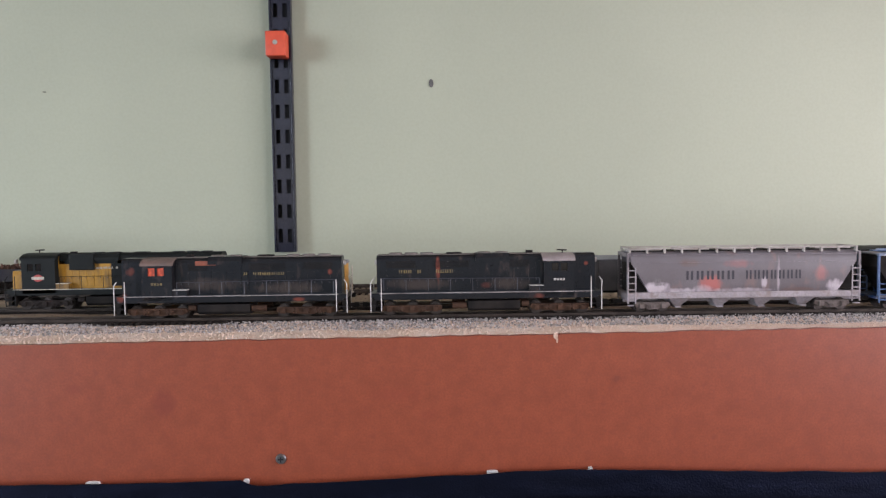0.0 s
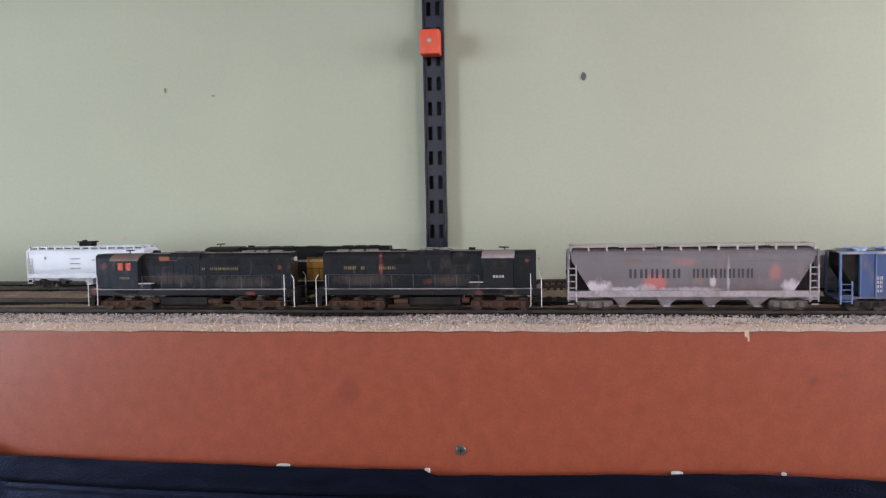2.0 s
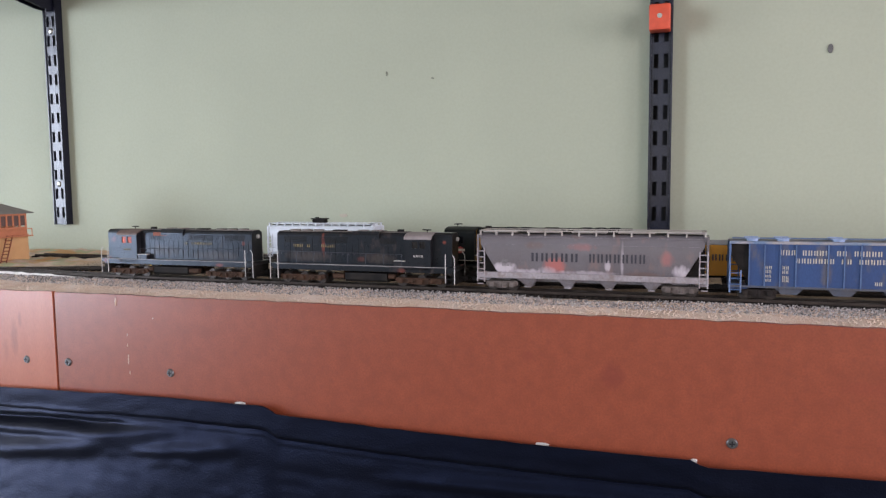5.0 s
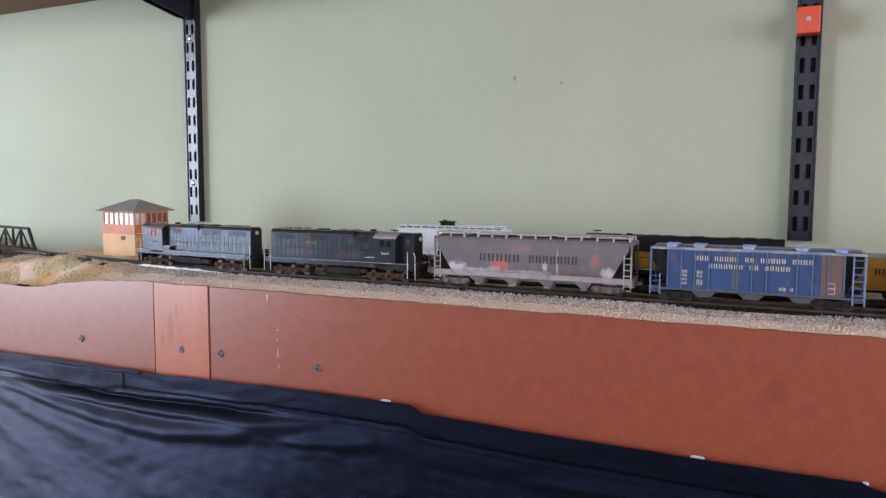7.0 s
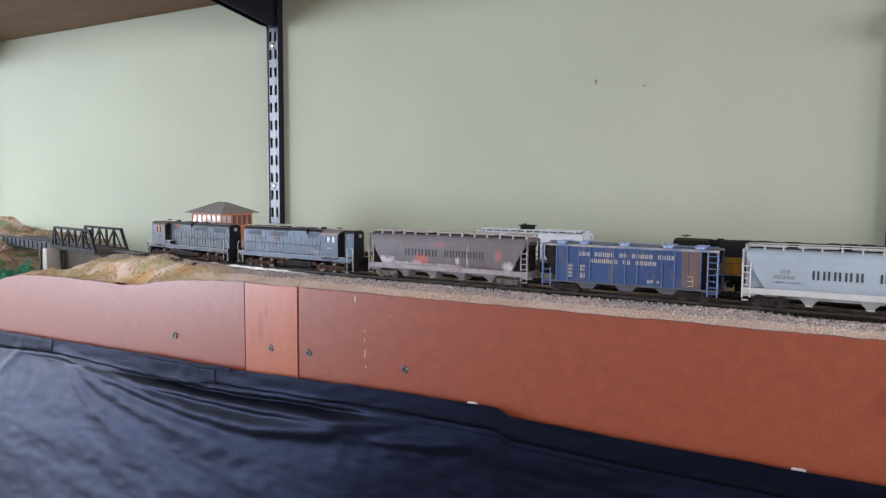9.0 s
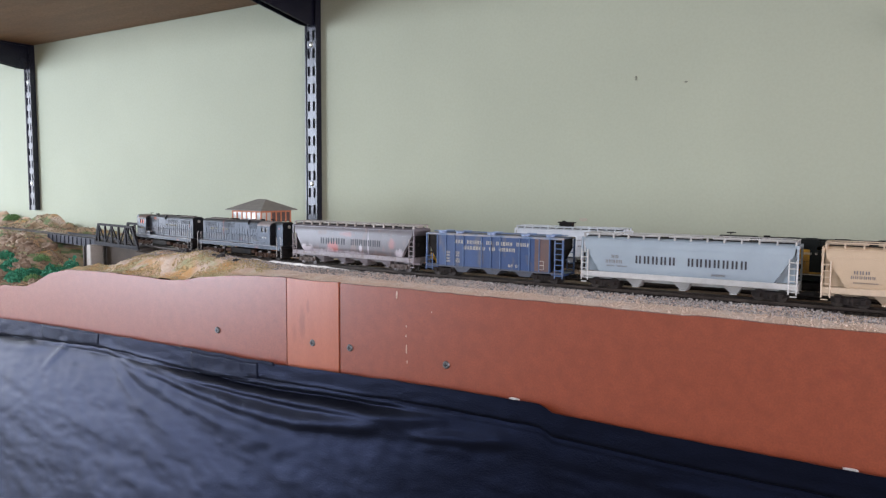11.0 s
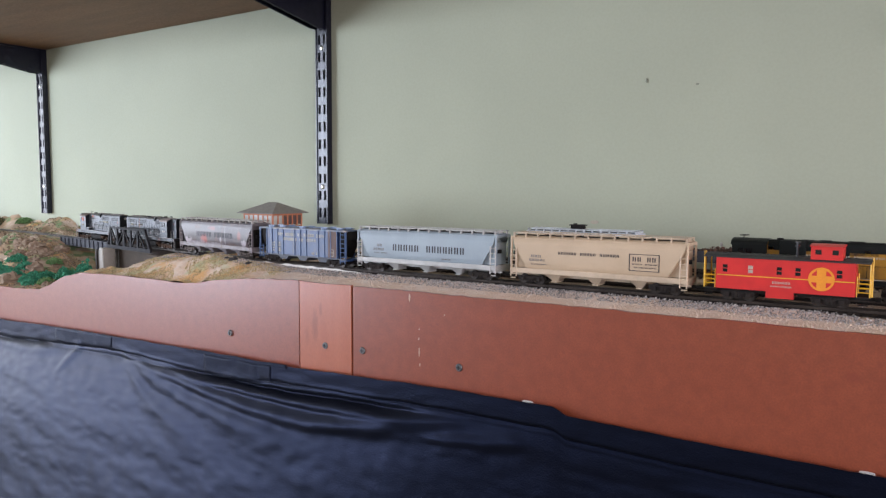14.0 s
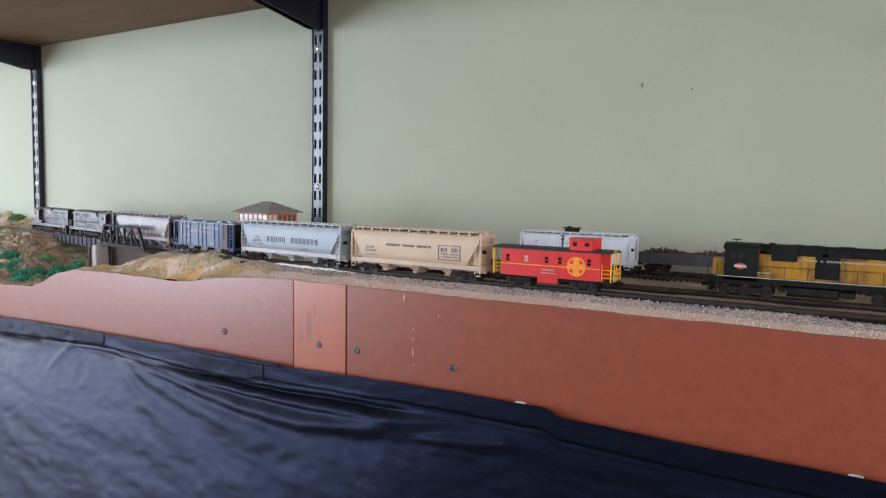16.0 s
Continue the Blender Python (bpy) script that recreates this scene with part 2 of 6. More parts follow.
def wall_with_openings(name, axis, at, thick, lo, hi, openings, label):
    bm = B()
    spans = []
    edge = lo
    for o0, o1, z0, z1 in openings:
        spans += [(edge, o0, 0, ZC), (o0, o1, 0, z0), (o0, o1, z1, ZC)]
        edge = o1
    spans.append((edge, hi, 0, ZC))
    for a, c, e, f in spans:
        if axis == "x":
            box(bm, at, at + thick, a, c, e, f)
        else:
            box(bm, a, c, at, at + thick, e, f)
    return room_wall(name, bm, label, M["room"])


wall_with_openings("wall_west", "x", X0 - 0.12, 0.12, Y0, WALL_Y, [(-2.445, 0.105, 0.88, 2.12)], "tan painted end wall with a window opening")
wall_with_openings("wall_east", "x", X1, 0.12, Y0, WALL_Y, [(-2.36, 0.2, 0.9, 2.1)], "tan painted end wall with a window opening")
# the wide opening on the south side is added for the fill lamp
wall_with_openings("wall_south", "y", Y0 - 0.12, 0.12, X0 - 0.12, X1 + 0.12, [(-4.52, -2.88, 0.60, 2.14), (-1.6, 0.8, 0.95, 2.15)], "tan painted wall with a tall window and an added wide opening")

# small marks on the wall
for x, z, w, h, c in ((0.121, 1.356, 0.003, 0.0055, "dark_screw"), (-0.524, 1.156, 0.0065, 0.0028, "pale_smear"), (-0.45, 1.36, 0.0012, 0.0035, "chip"), (-0.38, 1.35, 0.0022, 0.0012, "chip")):
    bm = B()
    bmesh.ops.create_circle(bm, cap_ends=True, segments=10, radius=1.0, matrix=Matrix.Translation((x, WALL_Y - 0.0012, z)) @ Matrix.Rotation(radians(90), 4, "X") @ Matrix.Diagonal((w, h, 1, 1)))
    ext = bmesh.ops.extrude_face_region(bm, geom=list(bm.faces))
    bmesh.ops.translate(bm, verts=[v for v in ext["geom"] if isinstance(v, bmesh.types.BMVert)], vec=(0, 0.0011, 0))
    tagged(part("wall_mark", bm, M[c]), "small chip in the sage green wall paint", "mark")


# ---- shelving on the wall ----
SHELF_Z = 1.557


def shelf_upright(x, z0, z1, first_slot):
    up = thing("shelf_upright", "black slotted steel shelf upright screwed to the wall", "shelf upright", "shelf uprights", pose(x, WALL_Y, 0))
    w = 0.0122
    bm = B()
    for sx in (-1, 1):
        box(bm, sx * w - 0.001, sx * w + 0.001, -0.0125, 0.004, z0, z1)
        box(bm, sx * (w + 0.0006) - 0.0012, sx * (w + 0.0006) + 0.0012, -0.0145, -0.0125, z0, z1, 0.0004)
    part("channel", bm, M["black_steel"], up)
    bm = B()
    # face plate: a strip with two rows of slots cut out of it
    z = first_slot
    zs = []
    while z - 0.032 > z0:
        z -= 0.032
    while z < z1:
        zs.append(z)
        z += 0.032
    f0, f1 = -0.0125, -0.0108
    box(bm, -0.0125, -0.0088, f0, f1, z0, z1)
    box(bm, 0.0088, 0.0125, f0, f1, z0, z1)
    box(bm, -0.0032, 0.0032, f0, f1, z0, z1)
    prev = z0
    for s in zs:
        a, c = s + 0.0072, s + 0.0248
        for sx in (-1, 1):
            lo, hi = sorted((sx * 0.0032, sx * 0.0088))
            if a > prev:
                box(bm, lo, hi, f0, f1, prev, min(a, z1))
        prev = c
    part("face_plate", bm, M["slot_steel"], up)
    part("back_plate", box(B(), -0.0125, 0.0125, -0.003, -0.001, z0, z1), M["slot_dark"], up)
    return up


def upright_screw(up, z):
    bm = B()
    bmesh.ops.create_uvsphere(bm, u_segments=12, v_segments=6, radius=0.0048, matrix=Matrix.Translation((0, -0.0128, z)) @ Matrix.Diagonal((1, 0.35, 1, 1)))
    ob = part("screw_head", bm, M["screw"], up, "bright zinc screw head")
    smooth(ob)


u1 = shelf_upright(-0.071, 1.139, 2.0, 1.2081)
u2 = shelf_upright(-1.056, 1.139, 2.0, 1.2081)
u3 = shelf_upright(-2.02, 1.139, 2.0, 1.2081)
for u in (u2, u3):
    for z in (1.2085, 1.4645):
        upright_screw(u, z)


def shelf_bracket(x):
    br = thing("shelf_bracket", "black steel shelf bracket under the plywood shelf", "bracket", "shelf brackets", pose(x, WALL_Y - 0.0145, 0))
    bm = B()
    prism(bm, [(0, SHELF_Z), (0, 1.497), (-0.02, 1.497), (-0.30, SHELF_Z - 0.016), (-0.30, SHELF_Z)], "x", -0.009, -0.0075)
    prism(bm, [(0, SHELF_Z), (0, 1.497), (-0.02, 1.497), (-0.30, SHELF_Z - 0.016), (-0.30, SHELF_Z)], "x", 0.0075, 0.009)
    part("arm", bm, M["black_steel"], br)
    part("flange", box(B(), -0.013, 0.013, -0.30, 0, SHELF_Z - 0.004, SHELF_Z), M["black_steel"], br)
    return br


for x in (-0.071, -1.056, -2.02):
    shelf_bracket(x)
bm = box(B(), -3.2, 1.85, WALL_Y - 0.335, WALL_Y - 0.002, SHELF_Z + 0.0005, SHELF_Z + 0.0185, 0.001)
tagged(part("shelf_board", bm, M["plywood"]), "brown stained plywood shelf board on black brackets", "shelf")

cap = thing("bracket_cap", "orange red plastic block on the black upright", "plastic cap", "", pose(-0.0725, WALL_Y - 0.0148, 1.4012))
bm = box(B(), -0.0125, 0.0125, -0.024, 0, -0.0155, 0.0155, 0.002)
smooth(part("block", bm, M["red_cap"], cap))
bm = B()
rod(bm, (0, -0.0252, 0.001), (0, -0.0238, 0.001), 0.003, 10)
part("screw", bm, M["screw"], cap, "small zinc screw")


# ---- fascia along the front of the layout ----
FX = [-3.2, -2.0, -1.5, -1.428, -1.34, -1.30, -1.265, -1.215, -1.113, -1.05, -0.982, -0.95, -0.912, -0.836, -0.75]
FZ = [1.03, 1.03, 1.031, 1.031, 1.035, 1.047, 1.062, 1.071, 1.0735, 1.0735, 1.072, 1.0735, 1.08, 1.0885, 1.0925]


def fascia_top(x):
    return float(np.interp(x, FX, FZ)) if x < -0.75 else float(np.interp(x, [-0.75, -0.4, 0.0, 0.45, 1.6], [1.0915, 1.0922, 1.0936, 1.0965, 1.0965]))


def fascia_panel(x0, x1, mat, label, y=0.0):
    n = max(2, int((x1 - x0) / 0.012))
    rng = random.Random(int(x0 * 100))
    pts = []
    for i in range(n + 1):
        x = x0 + (x1 - x0) * i / n
        pts.append((x, fascia_top(x) + rng.uniform(-0.0006, 0.0006)))
    bm = B()
    prism(bm, [(x0, 0.80)] + pts + [(x1, 0.80)], "y", y, y + 0.0045)
    ob = part("fascia_panel", bm, mat)
    return tagged(ob, label, "panel", "fascia panels")


fascia_panel(-3.2, -0.7492, M["hardboard"], "red brown hardboard fascia panel with a wavy top edge", 0.0005)
fascia_panel(-0.7468, -0.6658, M["strip"], "narrow orange brown board strip between two fascia panels", -0.0005)
fascia_panel(-0.6632, 1.6, M["hardboard"], "long red brown hardboard fascia panel with straight top edge", 0.0)
for x, z in ((0.0, 1.0), (-0.872, 1.014), (-0.706, 1.017), (-0.649, 1.018), (-0.519, 1.016)):
    sc = thing("wood_screw", "grey cross-head screw in the brown fascia", "screw", "fascia screws", pose(x, 0, z))
    bm = B()
    bmesh.ops.create_cone(bm, cap_ends=True, segments=16, radius1=0.0043, radius2=0.0033, depth=0.0016, matrix=Matrix.Translation((0, -0.0012, 0)) @ Matrix.Rotation(radians(90), 4, "X"))
    smooth(part("head", bm, M["dark_screw"], sc))
    bm = box(box(B(), -0.0022, 0.0022, -0.00225, -0.0019, -0.0005, 0.0005), -0.0005, 0.0005, -0.00235, -0.002, -0.0022, 0.0022)
    part("slot", bm, M["slot_dark"], sc)
# plaster drips on the fascia
for x, z, h, w in ((0.2155, 1.0940, 0.006, 0.0042), (0.2165, 1.0905, 0.005, 0.0018), (-0.583, 1.085, 0.011, 0.0024), (-0.57, 1.0265, 0.011, 0.0014), (-0.5705, 1.041, 0.0045, 0.0011), (-0.569, 1.0125, 0.004, 0.0013), (-0.5702, 1.0515, 0.003, 0.0009), (-0.5375, 1.070, 0.0022, 0.0012)):
    bm = B()
    rng = random.Random(int(z * 1e4))
    pts = []
    for i in range(12):
        a = 2 * math.pi * i / 12
        k = rng.uniform(0.7, 1.1)
        pts.append((x + 0.5 * w * k * math.cos(a), z + 0.5 * h * k * math.sin(a)))
    prism(bm, pts, "y", -0.0006, -0.0001)
    tagged(part("plaster_drip", bm, M["drip"]), "dried pale plaster drip on the fascia", "drip")


# ---- black sheet hanging under the fascia ----
def cloth_top(x):
    return float(np.interp(x, [-3.2, -1.43, -1.27, -0.98, -0.79, -0.52, -0.405, -0.395, -0.30, -0.145, -0.03, -0.02, 0.22, 0.45, 0.7, 1.6],
                           [0.978, 0.976, 0.981, 0.985, 0.985, 0.994, 0.9945, 0.9885, 0.9865, 0.9855, 0.9868, 0.982, 0.991, 0.985, 0.984, 0.984]))


def hem_depth(x):
    return float(np.interp(x, [-1.45, -1.27, -1.12, -0.99, -0.88, -0.79, -0.68, -0.3], [0.044, 0.038, 0.029, 0.036, 0.045, 0.031, 0.031, 0.034]))


# each fold: its line along the sheet, how far it stands out and how wide it is
FOLDS = (
    (((-1.12, 0.028), (-1.05, 0.050), (-0.98, 0.063), (-0.90, 0.079), (-0.80, 0.093), (-0.71, 0.099), (-0.63, 0.087), (-0.556, 0.067), (-0.49, 0.050)), 0.0052, 0.0080),
    (((-1.11, 0.030), (-1.03, 0.070), (-0.95, 0.098), (-0.85, 0.125), (-0.70, 0.150)), 0.0035, 0.012),
    (((-1.10, 0.032), (-1.06, 0.085), (-1.00, 0.135), (-0.90, 0.185)), 0.0022, 0.012),
    (((-1.08, 0.033), (-0.99, 0.041), (-0.91, 0.049), (-0.81, 0.042), (-0.72, 0.039), (-0.63, 0.038), (-0.54, 0.048)), 0.0040, 0.0035),
    (((-1.06, 0.037), (-0.92, 0.061), (-0.815, 0.063), (-0.70, 0.067), (-0.59, 0.064), (-0.52, 0.052), (-0.48, 0.040)), 0.0042, 0.0045),
    (((-0.99, 0.047), (-0.87, 0.050), (-0.77, 0.054), (-0.68, 0.052), (-0.55, 0.052)), -0.0055, 0.0036),
    (((-1.56, 0.050), (-1.44, 0.058), (-1.33, 0.066), (-1.27, 0.050), (-1.22, 0.032)), 0.0035, 0.0085),
    (((-1.50, 0.042), (-1.40, 0.045), (-1.33, 0.045), (-1.22, 0.032)), -0.0015, 0.0030),
    (((-1.20, 0.028), (-1.22, 0.060), (-1.25, 0.110)), 0.0025, 0.008),
    (((-0.56, 0.090), (-0.47, 0.075), (-0.42, 0.060)), 0.0030, 0.006),
    (((-0.30, 0.075), (-0.10, 0.060), (0.08, 0.070)), 0.0035, 0.006),
    (((0.02, 0.075), (0.20, 0.055), (0.36, 0.075)), 0.0040, 0.006),
)
FOLDS = [([p[0] for p in line] if line[0][0] < line[-1][0] else [p[0] for p in line][::-1],
          [p[1] for p in line] if line[0][0] < line[-1][0] else [p[1] for p in line][::-1], height, width) for line, height, width in FOLDS]


def cloth_point(x, v):
    """v runs from 0 at the top edge to 1 at the bottom."""
    z = cloth_top(x) + 0.0012 * noise.noise((x * 30, 0, 3)) - v * 0.62
    left = 1 / (1 + math.exp((x + 0.50) / 0.16))
    below = max(0.0, v - 0.05)
    hem = hem_depth(x)
    d = 0.005 + 0.03 * v + left * 0.13 * below ** 0.75
    k = min(1.0, max(0.0, (v - hem) / 0.05))
    d += k * (0.006 * noise.noise((x * 3.0, v * 3.0, 1.7)) + 0.0014 * noise.noise((x * 13 - v * 9, v * 22, 7.1)) + 0.0005 * noise.noise((x * 38, v * 45, 2.2))
              + 0.0005 * noise.noise((x * 85 + v * 30, v * 90, 5.2)))
    for xs_, vs_, height, width in FOLDS:
        if xs_[0] < x < xs_[-1]:
            t = (x - xs_[0]) / (xs_[-1] - xs_[0])
            dv = (v - float(np.interp(x, xs_, vs_))) * 0.62
            if abs(dv) < 3 * width:
                d += height * math.exp(-(dv / (width * (0.7 + 0.6 * t))) ** 2) * min(1.0, 5 * t, 5 * (1 - t))
    # the sewn hem stands proud of the sheet below it
    step = min(1.0, max(0.0, (v - hem) / 0.004))
    d += 0.0022 * (1 - step) - 0.0016 * math.exp(-((v - hem - 0.005) / 0.003) ** 2)
    d += 0.0006 * noise.noise((x * 60, v * 60, 8.8))
    return (x, -d - 0.0015, z)


NX, NV = 640, 190
verts = [cloth_point(-3.0 + 4.4 * (i / NX), (j / NV) ** 1.6) for i in range(NX + 1) for j in range(NV + 1)]
faces = [(i * (NV + 1) + j, (i + 1) * (NV + 1) + j, (i + 1) * (NV + 1) + j + 1, i * (NV + 1) + j + 1) for i in range(NX) for j in range(NV)]
me = bpy.data.meshes.new("black_sheet")
me.from_pydata(verts, [], faces)
me.materials.append(M["cloth"])
cloth = new("black_sheet", me)
smooth(cloth, 80)
md = cloth.modifiers.new("thick", "SOLIDIFY")
md.thickness, md.offset = 0.0012, -1
tagged(cloth, "black fabric sheet hanging in folds under the fascia", "cloth")


def tape_patch(x0, x1, v0, v1, slant, lift=0.0010):
    """A strip of cloth tape pressed over the hem, with small wrinkles across it."""
    nx, nz = 36, 7
    vs_ = []
    for i in range(nx + 1):
        for j in range(nz + 1):
            u, w_ = i / nx, j / nz
            x, y, z = cloth_point(x0 + (x1 - x0) * u + slant * w_, v0 + (v1 - v0) * w_)
            vs_.append((x, y - lift - 0.0005 * noise.noise((x * 160, z * 60, 4.4)), z))
    fs_ = [(i * (nz + 1) + j, (i + 1) * (nz + 1) + j, (i + 1) * (nz + 1) + j + 1, i * (nz + 1) + j + 1) for i in range(nx) for j in range(nz)]
    me_ = bpy.data.meshes.new("tape_patch")
    me_.from_pydata(vs_, [], fs_)
    me_.materials.append(M["cloth_tape"])
    ob = smooth(new("tape_patch", me_), 60)
    mod = ob.modifiers.new("thick", "SOLIDIFY")
    mod.thickness, mod.offset = 0.0004, -1
    return tagged(ob, "wrinkled black cloth tape over the sheet's hem", "tape", "tape patches")


tape_patch(-1.275, -1.121, 0.002, 0.036, 0.0)
tape_patch(-0.914, -0.788, 0.004, 0.042, 0.002)
tape_patch(-0.935, -0.760, -0.003, 0.004, 0.0, 0.0015)
for x, w in ((-0.146, 0.010), (-0.438, 0.010), (0.165, 0.008), (0.242, 0.003), (-0.027, 0.004)):
    bm = B()
    pts = [(x + w * math.cos(a) * 0.55, cloth_top(x) - 0.0012 + 0.0010 * math.sin(a)) for a in [math.pi * k / 8 for k in range(9)]]
    prism(bm, pts + [(x - w * 0.5, cloth_top(x) - 0.004), (x + w * 0.5, cloth_top(x) - 0.004)], "y", -0.0030, -0.0008)
    tagged(part("tape_tab", bm, M["white_paint"]), "white tape tab at the top edge of the black sheet", "tape")


# ---- the layout's ground ----
def blend(x, a, c):
    t = min(1, max(0, (x - a) / (c - a)))
    return t * t * (3 - 2 * t)


def ground_z(x, y):
    f = fascia_top(x) - 0.0008
    flat = 1.0948
    if x > -0.80:
        z = f + (flat - f) * blend(y, 0.0, 0.05)
        z += 0.0016 * noise.noise((x * 22, y * 22, 0)) * blend(y, 0.0, 0.02)
    else:
        my = main_y(x)
        level = flat + 0.0016 * noise.noise((x * 22, y * 22, 0))
        z = f + (level - f) * blend(y, 0.0, max(0.03, my - 0.03))
        # mound between fascia and track
        mound = math.exp(-((x + 0.99) / 0.10) ** 2 - ((y - 0.058) / 0.03) ** 2)
        z += 0.0165 * mound + (0.004 * noise.noise((x * 28, y * 28, 4)) + 0.0028 * noise.noise((x * 75, y * 75, 9))) * blend(-x, 0.8, 0.9) * (0 if abs(y - my) < 0.022 else 1)
        # gorge under the bridges
        g = blend(-x, 1.155, 1.215) * (1 - blend(-x, 1.60, 1.70)) * blend(y, 0.035, 0.085)
        low = 1.028 + 0.010 * noise.noise((x * 14, y * 14, 2)) + 0.03 * blend(y, 0.30, WALL_Y)
        z = z * (1 - g) + min(z, low + 0.02 * blend(-x, 1.42, 1.6)) * g
        # cliffs and hills further along
        c = blend(-x, 1.42, 1.75)
        if c > 0:
            cliff = blend(y, my - 0.19, my - 0.035)
            rock = 1.032 + cliff * (flat - 1.032) + (0.014 * noise.noise((x * 20, y * 20, 8)) + 0.007 * noise.noise((x * 55, y * 55, 3))) * blend(abs(y - my), 0.02, 0.05)
            z = z * (1 - c) + rock * c
            z += c * 0.034 * blend(y, my + 0.03, WALL_Y) * (0.8 + 0.5 * noise.noise((x * 8, y * 8, 5))) * blend(-x, 1.75, 2.0)
            z += c * 0.05 * blend(-x, 1.9, 2.3) * (1 - blend(abs(y - (my - 0.15)), 0.05, 0.12))
    return z


def ground_material():
    """Sand, orange earth, pale plaster and dull green turf in patches over the scenery."""
    m = M["ground"].copy()
    m.name = "scenic_ground"
    n, l = m.node_tree.nodes, m.node_tree.links
    bsdf = n["Principled BSDF"]
    col = bsdf.inputs["Base Color"].links[0].from_socket
    geo = n.new("ShaderNodeNewGeometry")
    sep = n.new("ShaderNodeSeparateXYZ")
    l.new(geo.outputs["Position"], sep.inputs[0])

    def ranged(src, lo, hi):
        r = n.new("ShaderNodeMapRange")
        r.inputs[1].default_value, r.inputs[2].default_value = lo, hi
        l.new(src, r.inputs[0])
        return r.outputs[0]

    def times(a, c):
        x = n.new("ShaderNodeMath")
        x.operation = "MULTIPLY"
        l.new(a, x.inputs[0])
        l.new(c, x.inputs[1])
        return x.outputs[0]

    def patch(scale, lo, hi, colour, mask, base):
        t = n.new("ShaderNodeTexNoise")
        t.inputs["Scale"].default_value, t.inputs["Detail"].default_value = scale, 6.0
        l.new(geo.outputs["Position"], t.inputs["Vector"])
        x = n.new("ShaderNodeMix")
        x.data_type = "RGBA"
        l.new(times(ranged(t.outputs[0], lo, hi), mask), x.inputs[0])
        l.new(base, x.inputs[6])
        x.inputs[7].default_value = (*colour, 1)
        return x.outputs[2]

    hills = ranged(sep.outputs[0], -0.80, -0.90)
    far = ranged(sep.outputs[0], -1.16, -1.25)
    yard = times(ranged(sep.outputs[1], 0.112, 0.125), ranged(sep.outputs[0], -0.85, -0.75))
    col = patch(24, 0.42, 0.60, (0.60, 0.36, 0.16), hills, col)
    col = patch(31, 0.50, 0.62, (0.44, 0.45, 0.27), hills, col)
    col = patch(17, 0.38, 0.62, (0.34, 0.24, 0.16), far, col)
    col = patch(40, 0.52, 0.62, (0.17, 0.24, 0.11), far, col)
    col = patch(19, 0.15, 0.45, (0.25, 0.185, 0.125), yard, col)
    l.new(col, bsdf.inputs["Base Color"])
    return m


xs = np.concatenate([np.linspace(-3.2, -2.1, 60), np.linspace(-2.1, -0.75, 300)[1:], np.linspace(-0.75, 1.6, 220)[1:]])
ys = np.concatenate([[0.005], np.linspace(0.008, WALL_Y, 84)])
verts = [(float(x), float(y), ground_z(float(x), float(y))) for x in xs for y in ys]
nv = len(ys)
faces = [(i * nv + j, (i + 1) * nv + j, (i + 1) * nv + j + 1, i * nv + j + 1) for i in range(len(xs) - 1) for j in range(nv - 1)]
me = bpy.data.meshes.new("ground")
me.from_pydata(verts, [], faces)
me.materials.append(ground_material())
gr = new("ground", me)
smooth(gr, 180)
tagged(gr, "tan sand and plaster scenery base of the model railway", "ground", kind="structure")
tagged(part("baseboard", box(B(), -3.2, 1.85, 0.006, WALL_Y, 0.96, 1.015), M["plywood"]), "plywood board under the model railway", "board", kind="structure")


# ---- tracks ----
def rail_strip(name, line, off, parent, z=RAIL_Z):
    """line: points (x, y). A rail with head, web and foot along it."""
    prof = [(-0.0011, -0.0025), (0.0011, -0.0025), (0.0011, -0.0021), (0.00035, -0.0018), (0.00035, -0.0009), (0.0006, -0.0007), (0.0006, 0), (-0.0006, 0), (-0.0006, -0.0007), (-0.00035, -0.0009), (-0.00035, -0.0018), (-0.0011, -0.0021)]
    vs, fs = [], []
    k = len(prof)
    for i, (x, y) in enumerate(line):
        a, c = line[max(0, i - 1)], line[min(len(line) - 1, i + 1)]
        d = math.hypot(c[0] - a[0], c[1] - a[1])
        nx, ny = -(c[1] - a[1]) / d, (c[0] - a[0]) / d
        for u, w in prof:
            vs.append((x + nx * (off + u), y + ny * (off + u), z + w))
        if i:
            for j in range(k):
                fs.append(((i - 1) * k + j, (i - 1) * k + (j + 1) % k, i * k + (j + 1) % k, i * k + j))
    me = bpy.data.meshes.new(name)
    me.from_pydata(vs, [], fs)
    me.materials.append(M["rail"])
    ob = new(name, me)
    ob.parent = parent
    return ob


tie_mesh = bpy.data.meshes.new("tie")
_b = box(B(), -0.0013, 0.0013, -0.0145, 0.0145, -0.0046, -0.0026, 0.0003)
_b.to_mesh(tie_mesh)
_b.free()
tie_mesh.materials.append(M["tie"])


